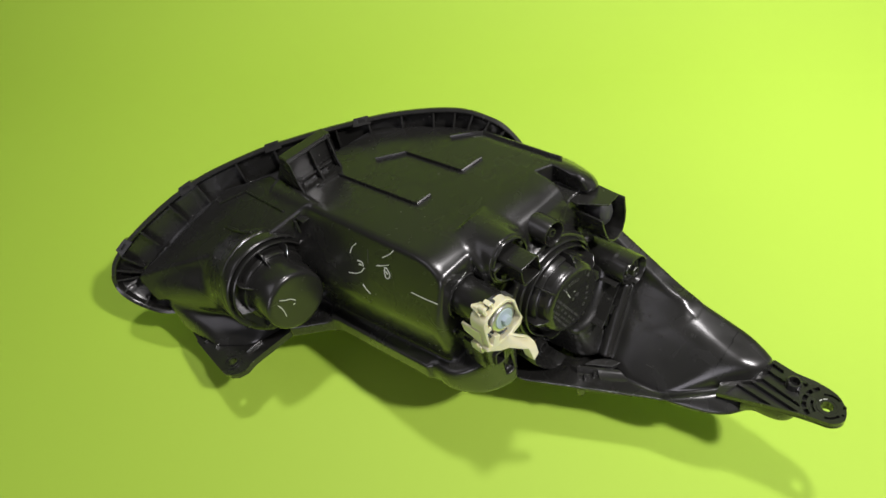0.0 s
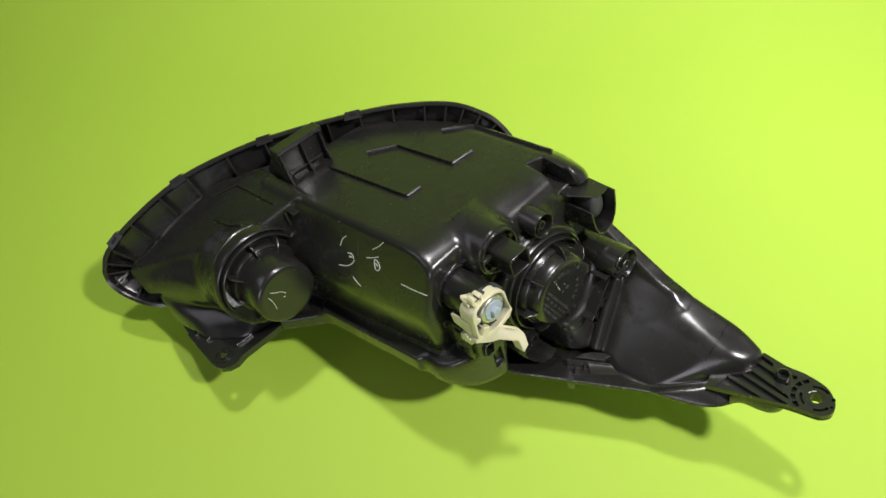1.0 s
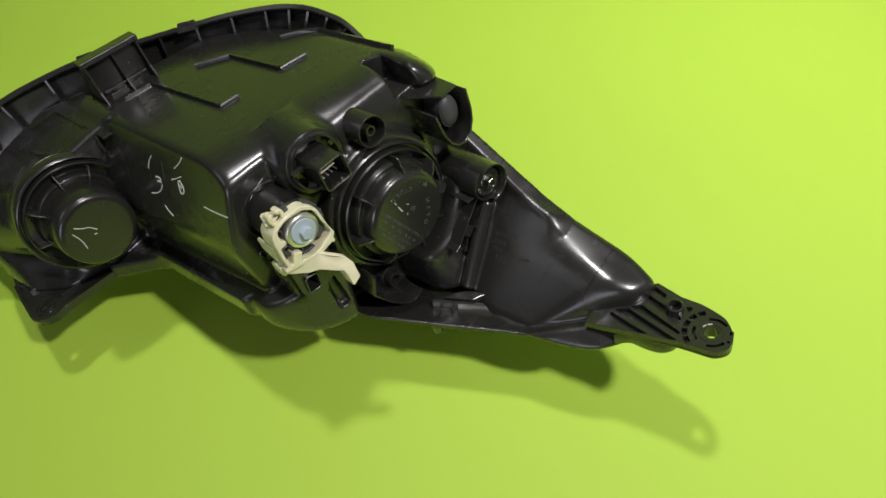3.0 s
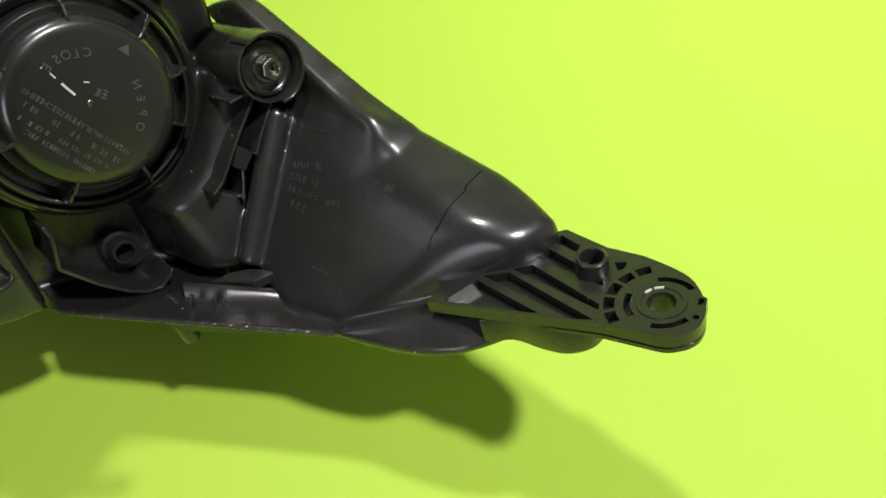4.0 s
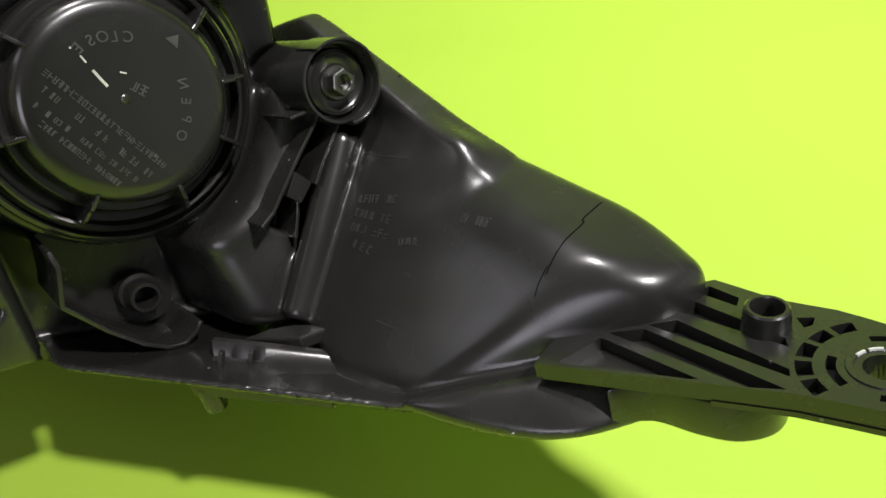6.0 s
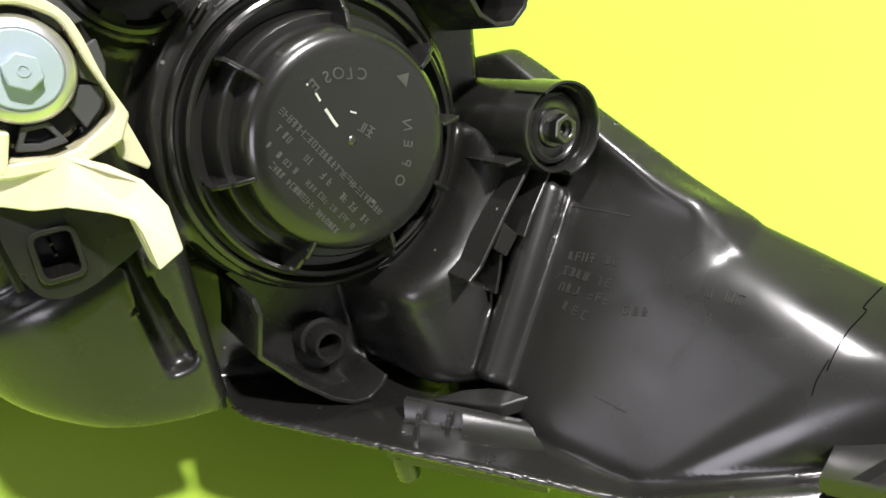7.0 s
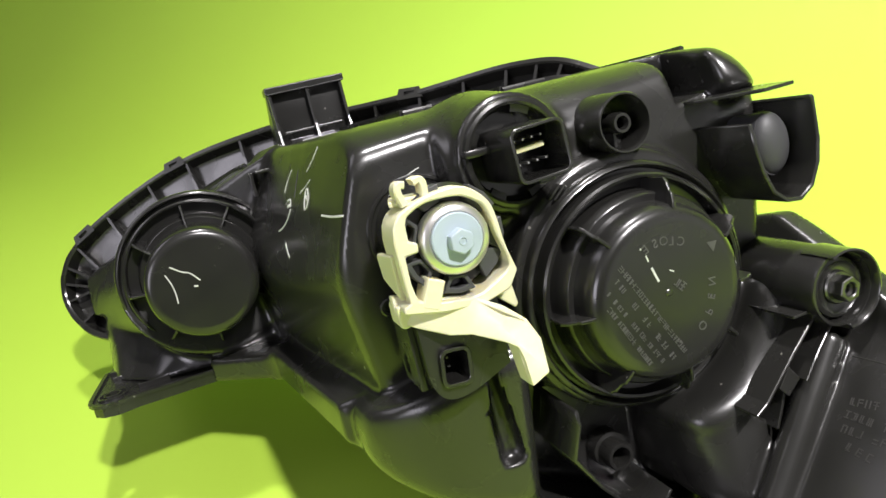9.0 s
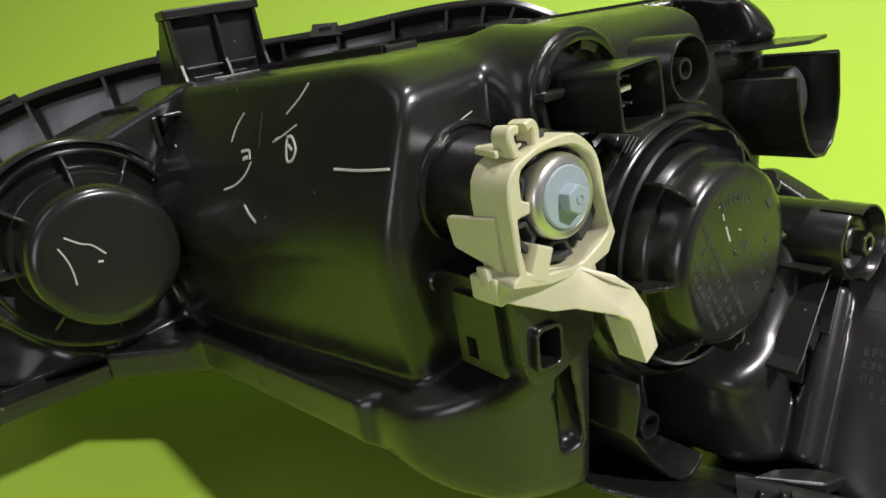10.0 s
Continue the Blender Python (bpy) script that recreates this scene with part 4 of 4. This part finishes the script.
part("arm", arm, WHITE, nylon, angle=30)
part("arm_flange", prism([(-0.0660, 0.0012), (-0.0656, -0.0110), (-0.0644, -0.0107), (-0.0648, 0.0018)], 0.0035, 0.012, 0.0003, Matrix(((1, 0, 0.0, 0), (0, 1, 0, 0), (0.34, -0.30, 1, 0.0300), (0, 0, 0, 1)))), WHITE, nylon, smooth=False)
part("post", block(-0.0030, 0.0030, -0.0050, 0.0050, -0.004, 0.0068, 0.0006, Matrix.Translation((-0.0866, 0.0243, 0.003)) @ Matrix.Rotation(radians(-25), 4, "Z")), WHITE, nylon, smooth=False)
for pts in ([(-0.0885, 0.0545), (-0.0898, 0.0590), (-0.0890, 0.0612), (-0.0872, 0.0610)], [(-0.0812, 0.0555), (-0.0810, 0.0600), (-0.0822, 0.0616), (-0.0842, 0.0610)]):
    line = spline([(x, y, 0.0055) for x, y in pts], 5)
    part("hook", sweep(line, [(-0.0011, -0.0045), (-0.0013, 0.0016), (-0.0008, 0.0022), (0.0008, 0.0022), (0.0013, 0.0016), (0.0011, -0.0045)], (0, 0, 1)), WHITE, nylon)

# ---- motor plug below the bracket ----
PLUG = [(-0.0915, 0.0180), (-0.0912, -0.0060), (-0.0890, -0.0120), (-0.0845, -0.0150), (-0.0775, -0.0147), (-0.0700, -0.0122), (-0.0615, -0.0090), (-0.0612, 0.0180)]
SOCKET = Matrix.Translation((-0.0815, -0.0034, 0)) @ Matrix.Rotation(radians(-6), 4, "Z")
PLUG = [tuple(q) for q in spline(PLUG[1:-1], 4)] + [PLUG[-1], PLUG[0]]
socket_hole = [tuple((SOCKET @ Vector((x, y, 0)))[:2]) for x, y in soft_rect(0.0043, 0.0056, 0.0018)]
motor_plug = part("motor_plug", plate(PLUG, [socket_hole], -0.0360, 0.0030), BLACK, label="black motor plug with a square socket", angle=30)
part("socket_rim", plate(soft_rect(0.0056, 0.0069, 0.0026), [soft_rect(0.0042, 0.0055, 0.0017)], -0.0100, 0.0052, SOCKET, bevel=0.0005), BLACK, motor_plug, angle=40)
part("socket_back", block(-0.087, -0.076, -0.010, 0.003, -0.020, -0.0150, 0.0), GLOSSY, motor_plug, smooth=False)
for y in (-0.0055, -0.0025, 0.0003):
    part("pin", block(-0.0822, -0.0814, y - 0.0003, y + 0.0003, -0.0160, -0.0040, 0.0), STEEL, motor_plug, smooth=False)
part("side_loop", plate([(-0.0230, 0.0130), (-0.0230, -0.0110), (-0.0030, -0.0110), (-0.0030, 0.0130)], [[(-0.0190, -0.0010), (-0.0190, -0.0080), (-0.0140, -0.0080), (-0.0140, -0.0010)]], -0.0935, -0.0915, Matrix(((0, 0, 1, 0), (0, 1, 0, 0), (1, 0, 0, 0), (0, 0, 0, 1)))), BLACK, motor_plug, smooth=False)

motor_plug.location = (-0.0005, -0.0005, 0.0030)

# ---- round plug socket ----
CX, CY = -0.0360, 0.0595
conn = part("round_socket", lathe([(0.0205, -0.030), (0.0205, -0.0120), (0.0200, -0.0108), (0.0188, -0.0104), (0.0178, -0.0108), (0.0174, -0.0150), (0.0160, -0.0165), (0.0158, -0.0185), (0.0001, -0.0185)], Matrix.Translation((CX, CY, 0)), segments=72), GLOSSY, label="round black lamp socket with a square plug")
for a, w in ((70, 26), (150, 16), (20, 14), (235, 22), (290, 18), (330, 14)):
    part("bayonet_tab", lathe([(0.0150, -0.0150), (0.0150, -0.0128), (0.0178, -0.0122), (0.0182, -0.0150)], Matrix.Translation((CX, CY, 0)), segments=8, start=a - w / 2, end=a + w / 2), BLACK, conn, smooth=False)
SHROUD = Matrix.Translation((-0.0365, 0.0600, 0)) @ Matrix.Rotation(radians(3), 4, "Z")


shroud = part("plug_shroud", plate(soft_rect(0.0103, 0.0096, 0.0030), [soft_rect(0.0091, 0.0084, 0.0022)], -0.0240, 0.0115, SHROUD, bevel=0.0003), BLACK, conn, angle=30)
part("shroud_back", block(-0.0092, 0.0092, -0.0085, 0.0085, -0.024, -0.008, 0, SHROUD), GLOSSY, shroud, smooth=False)
part("key_bar", block(-0.0062, 0.0052, 0.0006, 0.0024, -0.009, 0.0035, 0.0003, SHROUD), WHITE, shroud, "pale plastic key inside the plug", smooth=False)
for x in (-0.0055, -0.0020, 0.0015, 0.0050):
    for y in (-0.0035, 0.0048):
        part("pin", block(x - 0.00035, x + 0.00035, y - 0.00035, y + 0.00035, -0.009, 0.0030, 0, SHROUD), SILVER, shroud, smooth=False)
part("locking_lever", block(-0.0205, -0.0100, 0.0022, 0.0052, -0.0150, -0.0085, 0.0008, Matrix.Translation((CX, CY, 0))), BLACK, conn)
part("latch_step", block(-0.002, 0.004, -0.0112, -0.0092, -0.006, 0.008, 0.0004, SHROUD), BLACK, shroud, smooth=False)

# ---- ribbed snap beside the large cover ----
for k in range(4):
    part("snap_rib", wall_strip([(-0.0300 + 0.0018 * k, 0.0405 - 0.0008 * k), (-0.0245 + 0.0018 * k, 0.0450 - 0.0008 * k)], 0.0009, -0.018, -0.0035), BLACK, housing, smooth=False)

# ---- post in its cup ----
post_cup = part("post_cup", lathe([(0.0120, -0.030), (0.0114, -0.0010), (0.0110, -0.0002), (0.0104, -0.0002), (0.0100, -0.0012), (0.0098, -0.0160), (0.0042, -0.0160), (0.0040, -0.0030), (0.0036, -0.0022), (0.0026, -0.0022), (0.0023, -0.0030), (0.0022, -0.012), (0.0001, -0.012)], Matrix.Translation((0.0046, 0.0610, 0)), segments=48), BLACK, label="hollow post in a round cup")
part("web", block(0.0020, 0.0034, 0.0520, 0.0580, -0.016, -0.0060, 0.0003), BLACK, post_cup, smooth=False)

# ---- vent hood with its rubber elbow, and the flat plate above ----
U_PATH = [(0.0470, 0.0500), (0.0485, 0.0400), (0.0505, 0.0310), (0.0540, 0.0225), (0.0595, 0.0178), (0.0662, 0.0168), (0.0722, 0.0205), (0.0765, 0.0290), (0.0780, 0.0380), (0.0775, 0.0535), (0.0765, 0.0545)]
hood = part("vent_hood", wall_strip(U_PATH, 0.0017, -0.0300, 0.0142, bevel=0.0004), BLACK, label="curved black plastic vent hood", angle=40)
elbow = sweep(spline([(0.0655, 0.0380, -0.030), (0.0660, 0.0380, -0.012), (0.0665, 0.0382, -0.004), (0.0672, 0.0384, 0.0005)], 5), [(0.0088 * math.cos(t * math.tau / 28), 0.0128 * math.sin(t * math.tau / 28)) for t in range(28)], (0, 1, 0))
cap_end = bmesh.new()
bmesh.ops.create_uvsphere(cap_end, u_segments=28, v_segments=14, radius=1.0, matrix=Matrix.Translation((0.0672, 0.0384, 0.0)) @ Matrix.Diagonal((0.0088, 0.0128, 0.0055, 1)))
place(cap_end, None, elbow)
part("vent_elbow", elbow, RUBBER, hood, "grey rubber vent elbow", angle=60)
part("flat_plate", prism([(0.0428, -0.0092), (0.0555, 0.0143), (0.0711, 0.0127), (0.0735, -0.03), (0.043, -0.03)], 0.0600, 0.0615, 0.0004, UP_PLATE), BLACK, label="thin flat plate above the vent", smooth=False)

# ---- screw boss ----
SX, SY, SZ = 0.0675, -0.0181, 0.0033
boss = part("screw_boss", lathe([(0.0160, -0.040), (0.0150, 0.0225), (0.0146, 0.0235), (0.0136, 0.0235), (0.0132, 0.0225), (0.0130, 0.0160), (0.0001, 0.0160)], Matrix.Translation((SX, SY, SZ)), segments=64), BLACK, label="round screw boss with a cross-head screw")
part("hood", lathe([(0.0138, 0.0120), (0.0142, 0.0262), (0.0148, 0.0270), (0.0156, 0.0268), (0.0160, 0.0120)], Matrix.Translation((SX, SY, SZ)), segments=36, start=-95, end=115), BLACK, boss, angle=40)
part("washer", lathe([(0.0122, 0.0150), (0.0122, 0.0200), (0.0117, 0.0211), (0.0104, 0.0215), (0.0096, 0.0208), (0.0062, 0.0204), (0.0001, 0.0204)], Matrix.Translation((SX, SY, SZ)), segments=48), GLOSSY, boss, "black washer")
screw = part("screw", lathe([(0.0066, 0.0195), (0.0066, 0.0212), (0.0061, 0.0219), (0.0001, 0.0219)], Matrix.Translation((SX, SY, SZ)), segments=32), STEEL, boss, "dark steel hexagon screw")
hexagon = [(0.0051 * math.cos(radians(60 * k + 12)), 0.0051 * math.sin(radians(60 * k + 12))) for k in range(6)]
part("screw_head", plate(hexagon, [ring_loop(0.0, 0.0, 0.0027, 18)], 0.0210, 0.0270, Matrix.Translation((SX, SY, SZ)), bevel=0.0004), STEEL, screw, angle=25)
part("recess", lathe([(0.0028, 0.0255), (0.0016, 0.0250), (0.0014, 0.0235), (0.0001, 0.0235)], Matrix.Translation((SX, SY, SZ)), segments=18), STEEL, screw)
part("boss_rib", block(-0.0215, -0.0145, -0.0006, 0.0006, -0.020, 0.0200, 0.0003, Matrix.Translation((SX, SY - 0.006, SZ))), BLACK, boss, smooth=False)

# ---- wire channel below the screw ----
def lean(slope, x0):
    """Tops that rise towards smaller x."""
    k = Matrix.Identity(4)
    k[2][0], k[2][3] = slope, -slope * x0
    return k


channel = part("wire_channel", wall_strip([(0.0590, -0.0270), (0.0442, -0.0380), (0.0271, -0.0521), (0.0210, -0.0548)], 0.0014, 0.002, 0.0236, lean(-0.13, 0.04)), BLACK, label="open wire channel of thin plastic walls", smooth=False)
part("wall", wall_strip([(0.0650, -0.0326), (0.0522, -0.0430), (0.0460, -0.0492)], 0.0014, 0.002, 0.0246, lean(-0.2, 0.053)), BLACK, channel, smooth=False)
part("bridge", prism([(0.0410, -0.0420), (0.0462, -0.0490), (0.0390, -0.0540), (0.0345, -0.0490)], 0.004, 0.0232, 0.0004, lean(-0.13, 0.04)), BLACK, channel, smooth=False)
part("wall", wall_strip([(0.0395, -0.0536), (0.0375, -0.0580), (0.0330, -0.0660)], 0.0014, 0.002, 0.0205, lean(-0.2, 0.04)), BLACK, channel, smooth=False)

# ---- pocket with a hollow boss, under the large cover ----
pocket = part("pocket_wall", wall_strip([(-0.0398, -0.0380), (-0.0395, -0.0445), (-0.0440, -0.0570), (-0.0353, -0.0718), (-0.0270, -0.0825), (-0.0205, -0.0882), (-0.0143, -0.0903), (-0.0083, -0.0878), (-0.0060, -0.0850)], 0.0016, -0.045, 0.0030), BLACK, label="thin pocket wall round a hollow boss", angle=50)
part("pocket_floor", prism([(-0.0398, -0.0380), (-0.0440, -0.0570), (-0.0353, -0.0718), (-0.0205, -0.0882), (-0.0083, -0.0878), (0.004, -0.060), (-0.01, -0.045)], -0.05, -0.0270, 0.0), BLACK, pocket, smooth=False)
part("hollow_boss", lathe([(0.0082, -0.030), (0.0076, -0.0225), (0.0062, -0.0220), (0.0060, -0.0150), (0.0055, -0.0142), (0.0043, -0.0142), (0.0040, -0.0150), (0.0039, -0.026), (0.0001, -0.026)], Matrix.Translation((-0.0172, -0.0727, 0.0023)), segments=40), BLACK, pocket)

# ---- clip ledge on the lower edge ----
LEDGE_A, LEDGE_B = Vector((-0.0075, -0.0867, 0.0172)), Vector((0.0232, -0.1010, 0.0490))


def ledge_panel(t0, t1, f0, f1, sink):
    """A rounded top edge, a slope under it and a flat foot down to the lower lip."""
    bm = bmesh.new()
    rings = []
    for t, f in ((t0, f0), (t1, f1)):
        a, f = LEDGE_A.lerp(LEDGE_B, t), Vector(f)
        arc = [a + Vector((0.0040, -0.0080, -0.0020)), a + Vector((0.0014, -0.0014, -0.0006)), a + Vector((0.0004, 0.0, 0.0)), a.lerp(f, 0.08) + Vector((0, 0.0002, 0)), a.lerp(f, 0.14) - Vector((0, 0.0004 + sink * 0.4, 0)),
               a.lerp(f, 0.20) - Vector((0, 0.0014 + sink, 0)), a.lerp(f, 0.52) - Vector((0, 0.0018 + sink, 0)), a.lerp(f, 0.58) - Vector((0, 0.0016 + sink * 0.6, 0)), f, f - Vector((0, 0.0060, 0)), a + Vector((0.0040, -0.0140, 0.0))]
        rings.append([bm.verts.new(c) for c in arc])
    n = len(rings[0])
    for k in range(n):
        bm.faces.new((rings[0][k], rings[0][(k + 1) % n], rings[1][(k + 1) % n], rings[1][k]))
    bm.faces.new(rings[0][::-1])
    bm.faces.new(rings[1])
    return bm


ledge = part("clip_ledge", ledge_panel(0.42, 1.0, (-0.0105, -0.0938, 0.0475), (0.0060, -0.0998, 0.0678), 0.0), BLACK, label="sloping clip ledge on the lower edge", angle=40)
part("recess", ledge_panel(0.0, 0.42, (-0.0240, -0.0893, 0.0300), (-0.0105, -0.0938, 0.0475), 0.0030), BLACK, ledge, angle=40)
for c in (Vector((-0.0101, -0.0872, 0.0290)), Vector((-0.0015, -0.0912, 0.0325))):
    part("claw", prism([(-0.0040, -0.0080), (0.0016, -0.0080), (0.0020, -0.0010), (0.0008, 0.0006), (-0.0010, 0.0004), (-0.0026, -0.0020)], -0.0008, 0.0008, 0.0003, axis_frame(c, (0.70, -0.33, 0.63))), BLACK, ledge, smooth=False)
part("fin", prism([(0.0010, 0.0180), (0.0110, 0.0220), (0.0180, 0.0290), (0.0215, 0.0360), (0.0235, 0.0440), (0.0140, 0.0400)], -0.0975, -0.0925, 0.0008, UP_PLATE), BLACK, ledge, smooth=False)
part("lower_stud", lathe([(0.0001, -0.006), (0.0036, -0.006), (0.0040, -0.005), (0.0042, 0.004)], axis_frame((-0.0190, -0.0985, 0.0300), (0, 1, 0), (0, 0, 1)), segments=20), BLACK, ledge)

# ---- scratches and lettering on the housing ----
def scratch(points, width, direction, mat=CHALK, name="scratch", label="pale scratch on black plastic"):
    b = skin_line([tuple(p) for p in spline(points, 4)] if len(points) > 2 else points, direction, width, 0.00025, 2)
    if b:
        part(name, b, mat, housing, label, smooth=False)


SIDE = (1, 0, 0)
for pts, w in (([(0.0773, -0.0825), (0.0726, -0.0870), (0.0677, -0.0940)], 0.0008), ([(0.0687, -0.1265), (0.0639, -0.1311), (0.0583, -0.1332)], 0.0008), ([(0.0514, -0.1148), (0.0465, -0.1183), (0.0426, -0.1252), (0.0405, -0.1337)], 0.0009),
               ([(0.0548, -0.1236), (0.0553, -0.1178), (0.0522, -0.1161)], 0.0012), ([(0.0522, -0.1215), (0.0530, -0.1180)], 0.0016), ([(0.0600, -0.0910), (0.0603, -0.0881), (0.0564, -0.0843), (0.0527, -0.0856), (0.0525, -0.0889), (0.0568, -0.0906), (0.0595, -0.0909)], 0.0011),
               ([(0.0575, -0.0895), (0.0560, -0.0865)], 0.0012), ([(0.0584, -0.1004), (0.0605, -0.0944), (0.0641, -0.0861)], 0.0007), ([(0.0592, -0.0990), (0.0600, -0.0960)], 0.0010), ([(0.0506, -0.0595), (0.0506, -0.0453), (0.0514, -0.0315)], 0.0009),
               ([(0.0359, -0.1158), (0.0325, -0.1108), (0.0304, -0.1064)], 0.0012)):
    scratch([(-0.105, u, z) for u, z in pts], w, SIDE)
scratch([(-0.105, 0.0686, -0.1120), (-0.105, 0.0608, -0.1111), (-0.105, 0.0566, -0.1103)], 0.0006, SIDE, FAINT)
scratch([(-0.0682, 0.0619, -0.029), (-0.0760, 0.0590, -0.029), (-0.0815, 0.0547, -0.029), (-0.0868, 0.0500, -0.029)], 0.0004, (0, 0, -1))
part("stud", lathe([(0.0036, -0.003), (0.0036, 0.0012), (0.0030, 0.0018), (0.0020, 0.0018), (0.0016, 0.0008), (0.0001, 0.0008)], Matrix.Translation((-0.0925, 0.0136, -0.0290)), segments=24), BLACK, housing)
FACE = (0.57, -0.81, -0.15)
scratch([(0.0940, -0.0650, 0.1157), (0.0840, -0.0660, 0.1160), (0.0825, -0.0660, 0.1172), (0.0720, -0.0660, 0.1173), (0.0630, -0.0670, 0.1178)], 0.0003, (0, -1, 0), CRACK, "crack", "fine dark crack")
scratch([(0.0625, -0.0680, 0.1178), (0.0585, -0.0725, 0.1172), (0.0555, -0.0752, 0.1175)], 0.0002, FACE, CRACK, "crack", "fine dark crack")
scratch([(0.0703, -0.0492, 0.0258), (0.0725, -0.0500, 0.0380), (0.0743, -0.0505, 0.0484)], 0.0004, FACE, FAINT)
scratch([(0.0300, -0.0850, 0.0650), (0.0310, -0.0860, 0.0760)], 0.0004, FACE, FAINT)
for row, (a, b_, pattern, size) in enumerate((((0.0579, -0.0629, 0.0338), (0.0622, -0.0623, 0.0530), "xxxx xx", 0.0031), ((0.0541, -0.0664, 0.0341), (0.0564, -0.0674, 0.0540), "xxxx xx", 0.0031), ((0.0501, -0.0702, 0.0357), (0.0526, -0.0709, 0.0560), "xxx xxx", 0.0031),
                                             ((0.0465, -0.0743, 0.0402), (0.0470, -0.0758, 0.0520), "xxx", 0.0031), ((0.0648, -0.0648, 0.0814), (0.0666, -0.0649, 0.0930), "x xx", 0.0034), ((0.0526, -0.0723, 0.0611), (0.0552, -0.0712, 0.0700), "xxx", 0.0028))):
    rng = random.Random(20 + row)
    b = bmesh.new()
    a, b_ = Vector(a), Vector(b_)
    for k, c in enumerate(pattern):
        h, nrm = on_skin(a.lerp(b_, k / len(pattern)) - Vector(FACE) * 0.03, FACE, 0.0)
        if h is not None and c != " ":
            along = (b_ - a).normalized()
            m = Matrix((along, nrm.cross(along).normalized(), nrm)).transposed().to_4x4()
            glyph(b, Matrix.Translation(h) @ m, size * 0.62, size, rng)
    part("raised_lettering", b, FAINT, housing, smooth=False)
